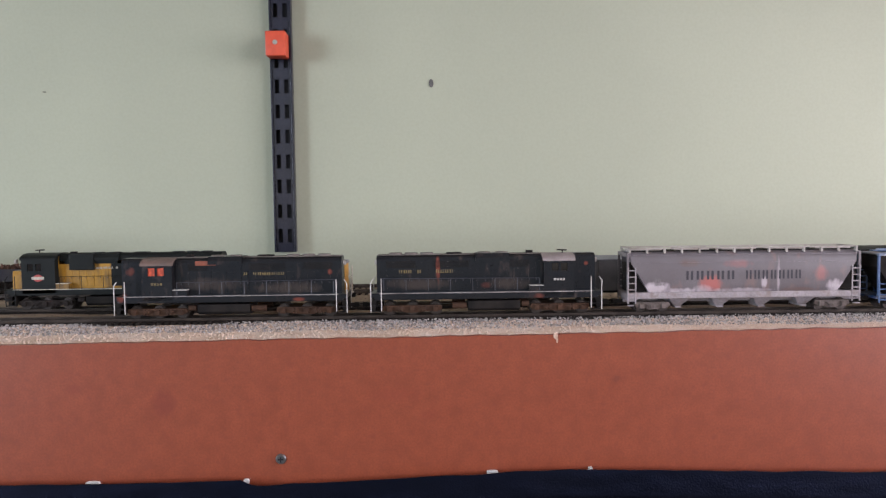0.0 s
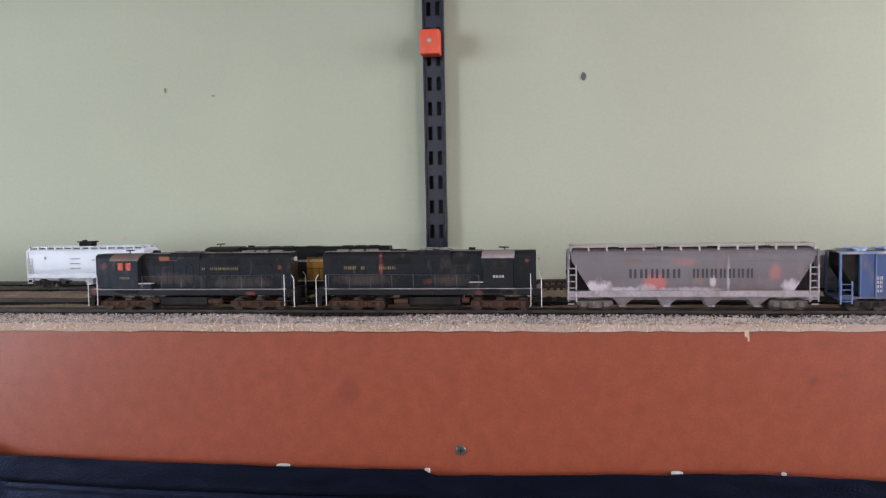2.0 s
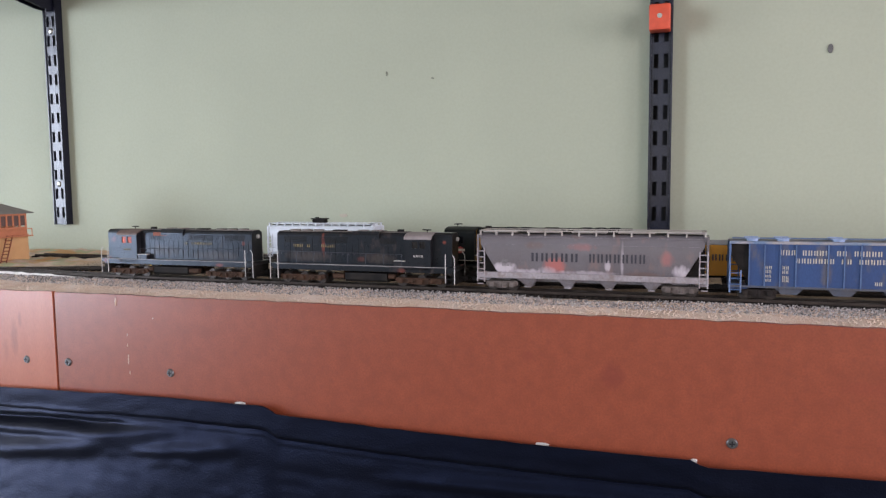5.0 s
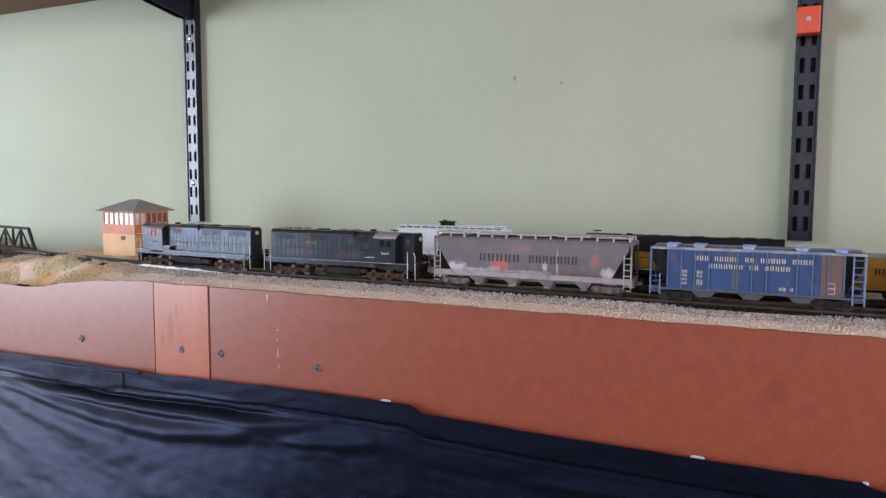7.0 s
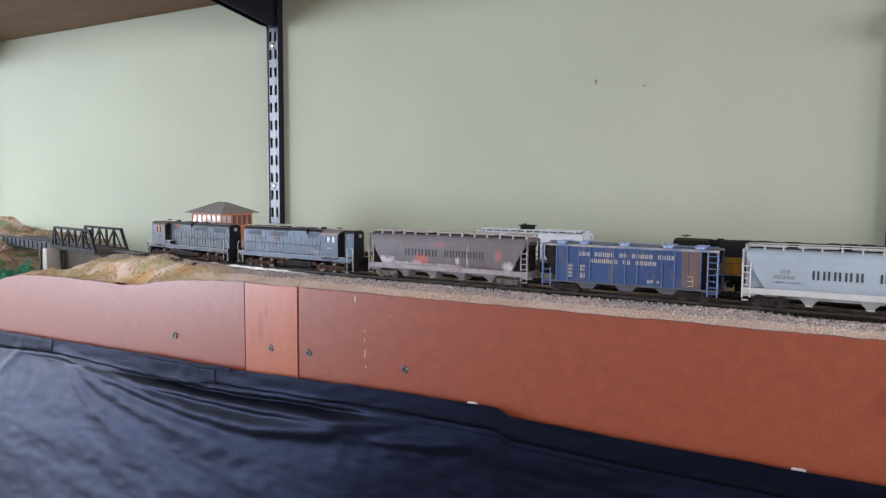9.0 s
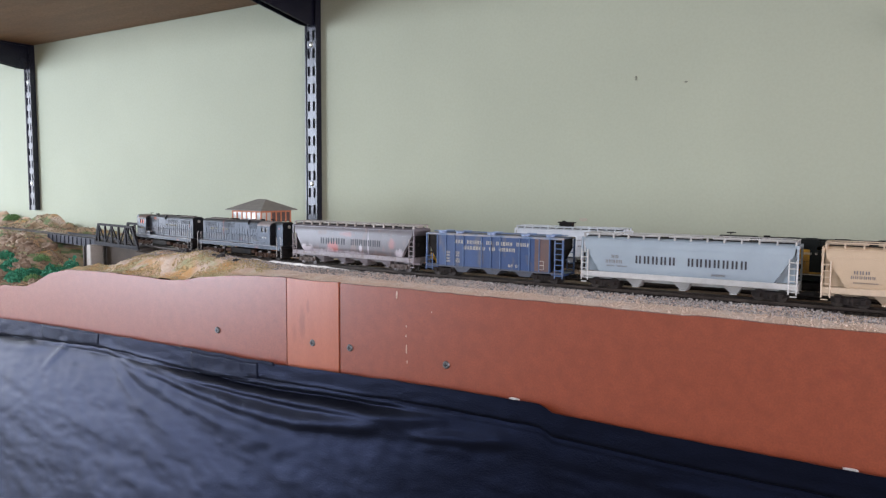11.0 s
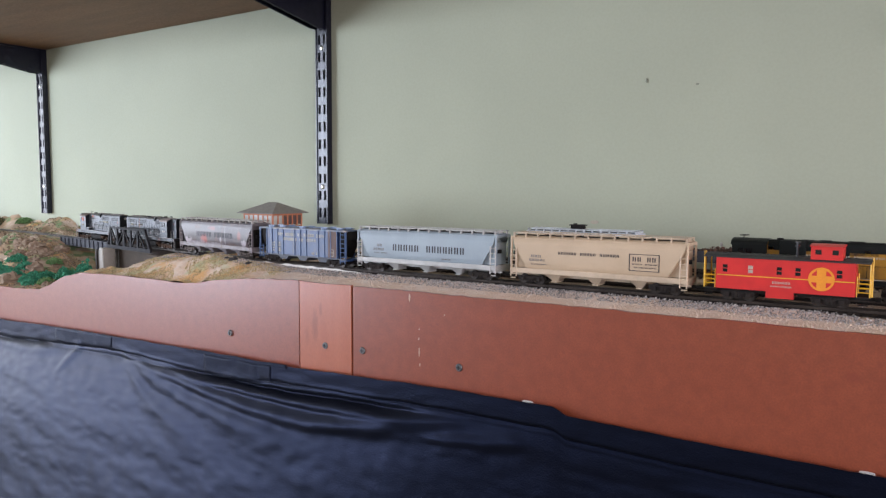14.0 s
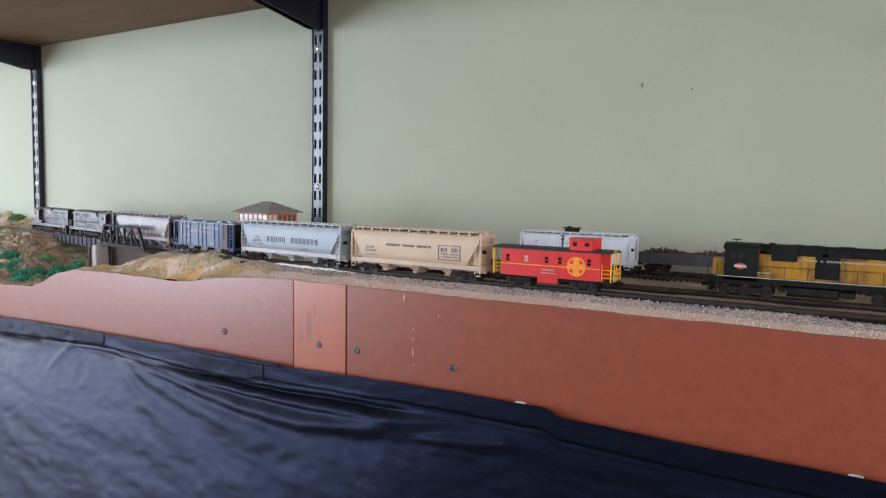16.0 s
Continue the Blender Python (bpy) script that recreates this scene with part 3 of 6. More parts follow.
def track(label, line, tie_from, tie_to, step=0.0068, limit=300):
    tr = thing("track", label, "track", "railway tracks", kind="structure")
    rail_strip("rail", line, -0.0086, tr)
    rail_strip("rail", line, 0.0086, tr)
    lx, ly = [p[0] for p in line], [p[1] for p in line]
    x = tie_from
    rng = random.Random(5)
    count = 0
    rest = B()
    while x < tie_to:
        y = float(np.interp(x, lx, ly))
        sl = float(np.interp(x + 0.02, lx, ly)) - float(np.interp(x - 0.02, lx, ly))
        m = Matrix.Translation((x, y, RAIL_Z + rng.uniform(-0.0001, 0.0001))) @ Matrix.Rotation(math.atan2(sl, 0.04) + rng.uniform(-0.02, 0.02), 4, "Z")
        if count < limit:
            shared("tie", tie_mesh, tr, m)
        else:
            r = bmesh.ops.create_cube(rest, size=1.0, matrix=m @ Matrix.Translation((0, 0, -0.0036)) @ Matrix.Diagonal((0.0026, 0.029, 0.002, 1)))
        count += 1
        x += step
    if count > limit:
        tagged(part("far_ties", rest, M["tie"], tr), kind="stuff")
    else:
        rest.free()
    return tr


main_line = [(float(x), float(y)) for x, y in zip(LX[::3], LY[::3])]
track("dark weathered model track on grey ballast along the fascia", main_line, -1.16, 0.86)
YARD = {}
for nm, y0, xa, xb in (("second", 0.167, -0.70, 1.6), ("third", 0.287, -1.0, 1.6), ("fourth", 0.345, -0.9, 1.6)):
    YARD[nm] = y0
    line = []
    for i in range(120):
        x = xa + (xb - xa) * i / 119
        line.append((x, y0))
    track("rusty yard track laid in brown ballast", line, xa, xb, 0.0075, 60)
# dark roadbed under the rails; shade beneath the cars is put into its colour
M["roadbed"] = material("shade_black_roadbed", (0.010, 0.0085, 0.008), (0.024, 0.020, 0.018), 0.95, spec=0.08, scale=130, fine=1600, amount=1.0, bump=0.6, bump_dist=0.0008)


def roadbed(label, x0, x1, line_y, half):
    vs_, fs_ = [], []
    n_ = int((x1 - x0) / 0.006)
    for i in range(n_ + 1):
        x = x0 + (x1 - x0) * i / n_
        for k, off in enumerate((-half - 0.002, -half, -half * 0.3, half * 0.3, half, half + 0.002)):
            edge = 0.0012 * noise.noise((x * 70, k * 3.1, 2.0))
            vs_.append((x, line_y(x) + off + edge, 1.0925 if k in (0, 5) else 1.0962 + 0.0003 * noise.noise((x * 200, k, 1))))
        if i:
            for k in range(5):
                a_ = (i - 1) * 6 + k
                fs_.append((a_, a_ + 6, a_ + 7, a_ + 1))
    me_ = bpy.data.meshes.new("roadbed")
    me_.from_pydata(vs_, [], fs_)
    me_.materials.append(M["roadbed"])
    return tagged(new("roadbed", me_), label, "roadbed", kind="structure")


roadbed("dark roadbed with painted shade under the main track", -1.15, 1.6, main_y, 0.0165)
roadbed("dark roadbed with painted shade under the yard track", -0.62, 1.6, lambda x: YARD["second"], 0.0165)
bared = thing("tie_row", "row of bared dark plastic ties beside the main track", "track", "", pose(-0.118, 0.0725, 1.0965))
for i in range(19):
    part("tie", box(B(), -0.0575 + i * 0.0062, -0.0575 + i * 0.0062 + 0.0034, -0.0028, 0.0045, -0.001, 0.0012, 0.0003), M["tie"], bared)
part("web", box(B(), -0.058, 0.058, 0.0005, 0.0040, -0.0012, 0.0003), M["tie"], bared)
# turnout lead from the second track to the main track
line = []
for i in range(60):
    x = -0.92 + 0.24 * i / 59
    t = i / 59
    line.append((x, main_y(x) + 0.002 + (0.167 - main_y(-0.68)) * (t * t * (3 - 2 * t))))
track("short lead of track joining the yard to the main line", line, -0.84, -0.68, 0.0075, 40)


# ---- paints of the rolling stock ----
# the blue of window light on the black sides is put into tint
_loco = dict(base=(0.006, 0.0065, 0.008), second=(0.014, 0.013, 0.013), rough=0.31, scale=70, fine=1500, amount=1.0, dirt=(0.04, 0.031, 0.028), dirt_amount=0.25, spec=0.36, tint=(0.66, 0.80, 1.0), bump=0.08, stretch=(1, 1, 0.45))
_rust = (0.24, 0.06, 0.035)
_grime = (0.10, 0.075, 0.06)
M["loco_lead"] = material("lead_loco_black_with_rust", **_loco, stains=((0.0865, 0.040, 0.0022, 0.003, _rust, 0.6), (0.060, 0.0165, 0.005, 0.002, _rust, 0.5), (-0.096, 0.019, 0.004, 0.004, _rust, 0.5), (-0.02, 0.030, 0.03, 0.006, _grime, 0.35), (0.05, 0.026, 0.03, 0.006, _grime, 0.4), (-0.09, 0.042, 0.004, 0.004, _rust, 0.4)))
M["loco_second"] = material("second_loco_black_with_rust", **_loco, stains=((0.0425, 0.040, 0.0022, 0.014, _rust, 0.7), (-0.0895, 0.0445, 0.0024, 0.0024, _rust, 0.8), (-0.046, 0.0165, 0.005, 0.003, _rust, 0.4), (0.0, 0.026, 0.006, 0.003, _rust, 0.25), (0.06, 0.028, 0.03, 0.006, _grime, 0.4), (-0.02, 0.027, 0.02, 0.006, _grime, 0.4)))
# dusty roof, its colour raised for the light falling on it from above
M["loco_roof"] = material("dusty_top_lit_loco_roof", (0.09, 0.083, 0.078), (0.18, 0.155, 0.135), 0.7, scale=60, fine=1500, amount=1.0)
M["bogie"] = material("rusty_brown_bogie", (0.022, 0.015, 0.012), (0.085, 0.045, 0.027), 0.8, spec=0.15, scale=160, fine=2000, amount=1.0)
M["bogie_chalk"] = material("chalky_brown_bogie", (0.05, 0.038, 0.033), (0.20, 0.17, 0.155), 0.85, spec=0.15, scale=170, fine=2000, amount=1.0)
M["bogie_dark"] = material("grimy_black_bogie", (0.012, 0.010, 0.010), (0.035, 0.028, 0.024), 0.75, spec=0.15, scale=160, fine=2000, amount=1.0)
M["under"] = material("underframe_black", (0.007, 0.0065, 0.0065), (0.020, 0.017, 0.015), 0.75, spec=0.15, scale=100, fine=1500)
M["wheel"] = material("dark_wheel_steel", (0.06, 0.05, 0.045), None, 0.4, metal=0.6, scale=200)
M["rail_white"] = material("grubby_white_handrail", (0.55, 0.54, 0.52), (0.38, 0.36, 0.34), 0.55, scale=150)
M["rail_worn"] = material("worn_white_sill_line", (0.46, 0.44, 0.43), (0.06, 0.05, 0.05), 0.6, scale=45, fine=1500, amount=0.9)
M["rail_blue"] = material("blue_grey_handrail", (0.05, 0.056, 0.075), None, 0.5, scale=150)
M["gold"] = material("faded_gold_lettering", (0.25, 0.19, 0.07), (0.08, 0.07, 0.05), 0.6, scale=300, fine=2500)
M["rust"] = material("rust_red_patch", (0.30, 0.085, 0.045), (0.16, 0.06, 0.04), 0.8, scale=160)
M["red_glow"] = material("red_cab_interior", (0.80, 0.13, 0.05), (0.22, 0.02, 0.012), 0.5, scale=260, amount=0.8)
M["dark_pane"] = material("dark_cab_window", (0.01, 0.01, 0.012), None, 0.1, scale=100)
RED, CHALK, BROWN = (0.40, 0.13, 0.115), (0.52, 0.47, 0.50), (0.16, 0.10, 0.08)
M["hop_dirty"] = material("weathered_grey_hopper", (0.175, 0.165, 0.178), (0.12, 0.105, 0.11), 0.31, spec=0.32, scale=30, fine=1400, amount=1.0, dirt=(0.20, 0.14, 0.13), dirt_amount=0.3, bump=0.06, stretch=(1, 1, 0.5),
                          stains=((-0.030, 0.025, 0.012, 0.0075, RED, 0.85), (-0.037, 0.020, 0.010, 0.005, CHALK, 0.5), (0.0685, 0.034, 0.007, 0.007, RED, 0.45), (-0.005, 0.043, 0.012, 0.004, RED, 0.35), (-0.048, 0.044, 0.010, 0.004, BROWN, 0.5),
                                  (-0.077, 0.021, 0.014, 0.0065, CHALK, 0.85), (0.083, 0.021, 0.010, 0.007, CHALK, 0.8), (0.018, 0.026, 0.003, 0.006, CHALK, 0.7), (0.031, 0.030, 0.0016, 0.02, CHALK, 0.5), (-0.055, 0.019, 0.016, 0.003, CHALK, 0.7), (0.0, 0.019, 0.03, 0.0025, CHALK, 0.5), (0.05, 0.019, 0.02, 0.0025, BROWN, 0.5)))
M["hop_dirty_roof"] = material("dusty_grey_hopper_roof", (0.40, 0.375, 0.345), (0.31, 0.28, 0.25), 0.6, scale=50, fine=1400)
M["hop_pale"] = material("chalky_splashes", (0.36, 0.33, 0.345), (0.20, 0.175, 0.18), 0.6, scale=70, amount=1.0, dirt=(0.20, 0.16, 0.15), dirt_amount=0.4)
M["hop_grey"] = material("clean_light_grey_hopper", (0.32, 0.38, 0.42), (0.28, 0.335, 0.375), 0.42, spec=0.3, scale=30, fine=1400, amount=0.5, bump=0.04)
M["hop_grey_roof"] = material("light_grey_roof", (0.50, 0.50, 0.48), None, 0.5, scale=40)
M["hop_tan"] = material("sand_tan_hopper", (0.54, 0.415, 0.285), (0.48, 0.365, 0.245), 0.45, scale=30, fine=1400, amount=0.6, bump=0.04)
M["hop_tan_roof"] = material("tan_hopper_roof", (0.58, 0.46, 0.33), None, 0.5, scale=40)
M["hop_white"] = material("white_hopper_paint", (0.66, 0.70, 0.74), (0.58, 0.62, 0.66), 0.4, scale=40, fine=1400, amount=0.5)
M["hop_blue"] = material("faded_blue_hopper", (0.026, 0.068, 0.19), (0.018, 0.046, 0.135), 0.42, scale=45, fine=1400, amount=1.0, dirt=(0.085, 0.085, 0.11), dirt_amount=0.3, bump=0.06, stretch=(1, 1, 0.4))
M["hop_blue_rib"] = material("chalky_blue_rib", (0.085, 0.145, 0.27), (0.055, 0.10, 0.21), 0.5, scale=90)
# blue hatches, made paler to hold the light on their tops
M["hatch_blue"] = material("lit_blue_hatch", (0.26, 0.34, 0.50), (0.18, 0.25, 0.40), 0.4, scale=120)
M["hop_sill"] = material("grimy_slate_sill", (0.055, 0.075, 0.12), (0.08, 0.075, 0.08), 0.6, scale=80, fine=1400, amount=1.0)
M["hop_rust"] = material("brown_rusted_panel", (0.15, 0.085, 0.065), (0.10, 0.07, 0.07), 0.7, scale=90, fine=1400, amount=1.0)
M["hop_bluetop"] = material("tan_dusted_blue_roof", (0.36, 0.31, 0.27), (0.12, 0.18, 0.28), 0.6, scale=70)
M["letter_dark"] = material("dark_lettering", (0.035, 0.034, 0.045), None, 0.6, scale=200)
M["letter_pale"] = material("cream_lettering", (0.55, 0.50, 0.38), (0.38, 0.36, 0.32), 0.6, scale=300)
M["letter_grey"] = material("grey_small_lettering", (0.20, 0.19, 0.19), None, 0.6, scale=300)
M["cab_red"] = material("bright_red_caboose", (0.60, 0.024, 0.022), (0.52, 0.02, 0.02), 0.4, scale=60, fine=1500, amount=0.4, bump=0.03)
M["cab_roof"] = material("black_caboose_roof", (0.025, 0.025, 0.028), None, 0.55, scale=60)
M["yellow"] = material("bright_yellow_paint", (0.72, 0.42, 0.02), (0.62, 0.36, 0.02), 0.45, scale=80)
M["mark_orange"] = material("orange_yellow_mark", (0.80, 0.30, 0.02), (0.72, 0.26, 0.02), 0.5, scale=80)
M["loco_yellow"] = material("grimy_yellow_loco", (0.50, 0.26, 0.012), (0.32, 0.155, 0.010), 0.45, scale=38, fine=1500, amount=1.0, dirt=(0.035, 0.028, 0.018), dirt_amount=0.6, stretch=(1, 1, 0.3))
M["loco_green"] = material("dark_green_loco", (0.005, 0.007, 0.007), (0.012, 0.014, 0.013), 0.5, spec=0.14, scale=70, fine=1500, amount=1.0)
M["logo_red"] = material("faded_red_disc", (0.45, 0.06, 0.05), None, 0.5)


M["mauve_roof"] = material("dusty_mauve_cab_roof", (0.27, 0.235, 0.23), (0.20, 0.17, 0.165), 0.6, scale=90)
M["brown_roof"] = material("brown_cab_roof", (0.16, 0.105, 0.085), (0.11, 0.08, 0.07), 0.6, scale=90)


# ---- rolling stock pieces ----
def bogie(car, x, offsets, mat, radius=0.0056, half_w=0.0122, long=0.0):
    """A bogie with its axles at x + offsets: side frames, wheels and bolster."""
    lo, hi = min(offsets) - 0.006 - long, max(offsets) + 0.006 + long
    bm = B()
    for sy in (-1, 1):
        y0, y1 = sorted((sy * half_w, sy * (half_w + 0.0018)))
        prism(bm, [(x + lo, 0.0062), (x + lo + 0.002, 0.0046), (x + lo + 0.009, 0.0044), (x + (lo + hi) / 2 - 0.004, 0.0028), (x + (lo + hi) / 2 + 0.004, 0.0028), (x + hi - 0.009, 0.0044), (x + hi - 0.002, 0.0046), (x + hi, 0.0062), (x + hi - 0.001, 0.0092), (x + lo + 0.001, 0.0092)], "y", y0, y1)
        for o in offsets:
            y2, y3 = sorted((sy * (half_w + 0.0016), sy * (half_w + 0.0036)))
            box(bm, x + o - 0.0022, x + o + 0.0022, y2, y3, 0.0038, 0.0082, 0.0005)
        for k in range(len(offsets) - 1):
            mid = x + (offsets[k] + offsets[k + 1]) / 2
            rod(bm, (mid - 0.0015, sy * (half_w + 0.002), 0.004), (mid - 0.0015, sy * (half_w + 0.002), 0.0088), 0.0012)
            rod(bm, (mid + 0.0015, sy * (half_w + 0.002), 0.004), (mid + 0.0015, sy * (half_w + 0.002), 0.0088), 0.0012)
            prism(bm, [(mid - 0.006, 0.0078), (mid - 0.003, 0.0056), (mid + 0.003, 0.0056), (mid + 0.006, 0.0078)], "y", *sorted((sy * (half_w + 0.0018), sy * (half_w + 0.003))))
    box(bm, x + lo + 0.004, x + hi - 0.004, -half_w, half_w, 0.0065, 0.0092)
    bg = part("bogie", bm, mat, car)
    for o in offsets:
        bm = B()
        for sy in (-1, 1):
            rod(bm, (x + o, sy * 0.0072, radius), (x + o, sy * 0.0096, radius), radius, 16)
            rod(bm, (x + o, sy * 0.0066, radius), (x + o, sy * 0.0072, radius), radius + 0.0006, 16)
        rod(bm, (x + o, -0.0115, radius), (x + o, 0.0115, radius), 0.0014, 8)
        part("wheelset", bm, M["wheel"], bg)
    return bg


def coupler(car, x, s):
    bm = box(B(), *sorted((x, x + s * 0.008)), -0.0016, 0.0016, 0.0075, 0.0105, 0.0004)
    box(bm, *sorted((x + s * 0.006, x + s * 0.0105)), -0.0026, 0.0026, 0.007, 0.011, 0.0006)
    part("coupler", bm, M["under"], car)


def letters(name, car, spec, y, mat, thick=0.00015):
    """Rows of lettering as plain bars. spec: (x start, z bottom, height, letter pitch, count, skipped places)."""
    bm = B()
    side = -1 if y < 0 else 1
    for x, z, h, pitch, count, gaps in spec:
        for i in range(count):
            if i in gaps:
                continue
            xx = x + i * pitch
            y0, y1 = sorted((y, y + side * thick))
            box(bm, xx + pitch * 0.06, xx + pitch * 0.28, y0, y1, z, z + h)
            box(bm, xx + pitch * 0.50, xx + pitch * 0.72, y0, y1, z, z + h)
    return part(name, bm, mat, car)


def ladder(car, x0, x1, y, z0, z1, rungs, mat, name="ladder", r=0.0005):
    bm = B()
    rod(bm, (x0, y, z0), (x0, y, z1), r * 1.3, 5)
    rod(bm, (x1, y, z0), (x1, y, z1), r * 1.3, 5)
    for i in range(rungs):
        z = z0 + (z1 - z0) * (i + 0.5) / rungs
        rod(bm, (x0, y, z), (x1, y, z), r, 5)
    return part(name, bm, mat, car)


def diesel(label, body, roof, frame_mat, bogie_mat, rail_mat, post_mat, pane, group, low_nose=False, L=0.205, extra=None, cab_roof=None):
    """A six-axle hood diesel, cab towards -x, with its foot at rail height."""
    car = thing("diesel_locomotive", label, "locomotive", group)
    h = L / 2
    cab0, cab1 = -h + 0.025, -h + 0.0515
    if low_nose:
        cab0, cab1 = -h + 0.0165, -h + 0.049
    # frame with stepped end platforms
    bm = box(B(), -h + 0.004, h - 0.004, -0.0165, 0.0165, 0.0145, 0.0205, 0.0005)
    box(bm, -h + 0.0005, -h + 0.005, -0.0165, 0.0165, 0.0165, 0.0205)
    box(bm, h - 0.005, h - 0.0005, -0.0165, 0.0165, 0.0165, 0.0205)
    fr = part("frame", bm, frame_mat, car)
    bm = B()
    for sy in (-1, 1):
        box(bm, -h + 0.008, h - 0.008, *sorted((sy * 0.0166, sy * 0.0170)), 0.0200, 0.0207)
    pieces("sill_stripe", bm, rail_mat if low_nose else M["rail_worn"], fr, "pale stripe along the walkway edge")
    # pilots and steps
    for s in (-1, 1):
        bm = prism(B(), [(s * (h - 0.001), 0.004), (s * (h - 0.001), 0.0165), (s * (h - 0.006), 0.0165), (s * (h - 0.004), 0.004)], "y", -0.0135, 0.0135)
        pl = part("pilot", bm, M["under"], car)
        for sy in (-1, 1):
            bm = B()
            for z in (0.0045, 0.0095, 0.0145):
                box(bm, *sorted((s * (h - 0.0095), s * (h - 0.001))), *sorted((sy * 0.0125, sy * 0.0168)), z - 0.0005, z + 0.0004)
            box(bm, *sorted((s * (h - 0.0098), s * (h - 0.009))), *sorted((sy * 0.0125, sy * 0.0168)), 0.004, 0.016)
            part("step", bm, M["under"], pl)
            bm = B()
            rod(bm, (s * (h - 0.0005), sy * 0.0168, 0.004), (s * (h - 0.0005), sy * 0.0168, 0.030), 0.00042, 6)
            rod(bm, (s * (h - 0.0005), sy * 0.0168, 0.030), (s * (h - 0.003), sy * 0.0165, 0.0335), 0.00042, 6)
            rod(bm, (s * (h - 0.0098), sy * 0.0168, 0.005), (s * (h - 0.0098), sy * 0.0168, 0.0335), 0.00042, 6)
            part("grab_rail", bm, M["rail_white"] if not low_nose else post_mat, pl, "thin end handrail")
        coupler(car, s * (h - 0.002), s)
    # long hood with rounded roof edge, doors and latches
    def hood(x0, x1, top, w=0.0098):
        return prism(B(), [(-w, 0.0205), (w, 0.0205), (w, top - 0.004), (w - 0.001, top - 0.0017), (w - 0.004, top), (-w + 0.004, top), (-w + 0.001, top - 0.0017), (-w, top - 0.004)], "x", x0, x1)
    lh = part("long_hood", hood(cab1 + 0.0002, h - 0.0055, 0.0535), body, car)
    # thin added panel that carries the top light along the hood roof
    part("roof_panel", box(B(), cab1 + 0.002, h - 0.0065, -0.0068, 0.0068, 0.0533, 0.0539, 0.0002), roof, lh, "roof panel added to show light from above")
    bm = B()
    n = 22
    for i in range(n):
        x = cab1 + 0.004 + (h - 0.012 - cab1 - 0.004) * i / (n - 1)
        for sy in (-1, 1):
            box(bm, x - 0.0026, x + 0.0024, *sorted((sy * 0.0098, sy * 0.01005)), 0.0225, 0.0405 if i % 4 else 0.0475)
    pieces("hood_door", bm, body, lh)
    bm = B()
    for i in range(n):
        x = cab1 + 0.004 + (h - 0.012 - cab1 - 0.004) * i / (n - 1)
        for sy in (-1, 1):
            box(bm, x + 0.0014, x + 0.0019, *sorted((sy * 0.01003, sy * 0.0104)), 0.030, 0.0315)
    tagged(part("door_latch", bm, M["rail_blue"], lh), kind="stuff")
    bm = B()
    for x0, x1 in ((cab1 + 0.012, cab1 + 0.030), (cab1 + 0.066, cab1 + 0.098), (h - 0.040, h - 0.014)):
        for k in range(7):
            for sy in (-1, 1):
                box(bm, x0, x1, *sorted((sy * 0.0098, sy * 0.0103)), 0.0425 + k * 0.0009, 0.0429 + k * 0.0009)
    pieces("louvre", bm, M["under"], lh)
    if not low_nose:
        bm = prism(B(), [(-0.0098, 0.0205), (0.0098, 0.0205), (0.0098, 0.0495), (0.0088, 0.052), (0.006, 0.0535), (-0.006, 0.0535), (-0.0088, 0.052), (-0.0098, 0.0495)], "x", -h + 0.005, cab0 - 0.0002)
    else:
        bm = prism(B(), [(-0.0098, 0.0205), (0.0098, 0.0205), (0.0098, 0.034), (0.0085, 0.038), (-0.0085, 0.038), (-0.0098, 0.034)], "x", -h + 0.004, cab0 - 0.0002)
    part("short_hood", bm, extra or body, car)
    # cab with curved roof and window openings
    bm = B()
    zt = 0.0505 if not low_nose else 0.0522
    wins = [(cab0 + 0.0055, cab0 + 0.0115), (cab0 + 0.0135, cab0 + 0.0195)]
    for sy in (-1, 1):
        ya, yb = sorted((sy * 0.0165, sy * 0.0157))
        box(bm, cab0, cab1, ya, yb, 0.0165, 0.0385)
        box(bm, cab0, cab1, ya, yb, 0.0455, zt - 0.003)
        edges = [cab0, wins[0][0], wins[0][1], wins[1][0], wins[1][1], cab1]
        for k in (0, 2, 4):
            box(bm, edges[k], edges[k + 1], ya, yb, 0.0385, 0.0455)
    for xx in (cab0, cab1 - 0.0008):
        prism(bm, [(-0.0157, 0.0165), (0.0157, 0.0165), (0.0157, zt - 0.003), (0.010, zt), (-0.010, zt), (-0.0157, zt - 0.003)], "x", xx, xx + 0.0008)
    cb = part("cab", bm, body if not low_nose else M["loco_green"], car)
    bm = B()
    for w0, w1 in wins:
        for sy in (-1, 1):
            box(bm, w0, w1, *sorted((sy * 0.0152, sy * 0.0156)), 0.0385, 0.0455)
    pieces("cab_window", bm, pane, cb)
    bm = B()
    pts = [(0.0172 * math.sin(radians(a)), zt - 0.0055 + 0.0058 * math.cos(radians(a)) + 0.003) for a in range(-90, 91, 15)]
    outline = pts + [(x, z - 0.0007) for x, z in reversed(pts)]
    prism(bm, outline, "x", cab0 - 0.0012, cab1 + 0.0012)
    part("cab_roof", bm, cab_roof or roof, cb)
    # roof: fans, exhaust, dynamic brake blister, horn
    bm = B()
    for x in (h - 0.022, h - 0.036, h - 0.050, cab1 + 0.036, cab1 + 0.052):
        rod(bm, (x, 0, 0.0533), (x, 0, 0.0553), 0.0058, 16)
    pieces("roof_fan", bm, roof, lh)
    bm = prism(B(), [(-0.0118, 0.0475), (0.0118, 0.0475), (0.0118, 0.0505), (0.0095, 0.0545), (-0.0095, 0.0545), (-0.0118, 0.0505)], "x", cab1 + 0.030, cab1 + 0.060)
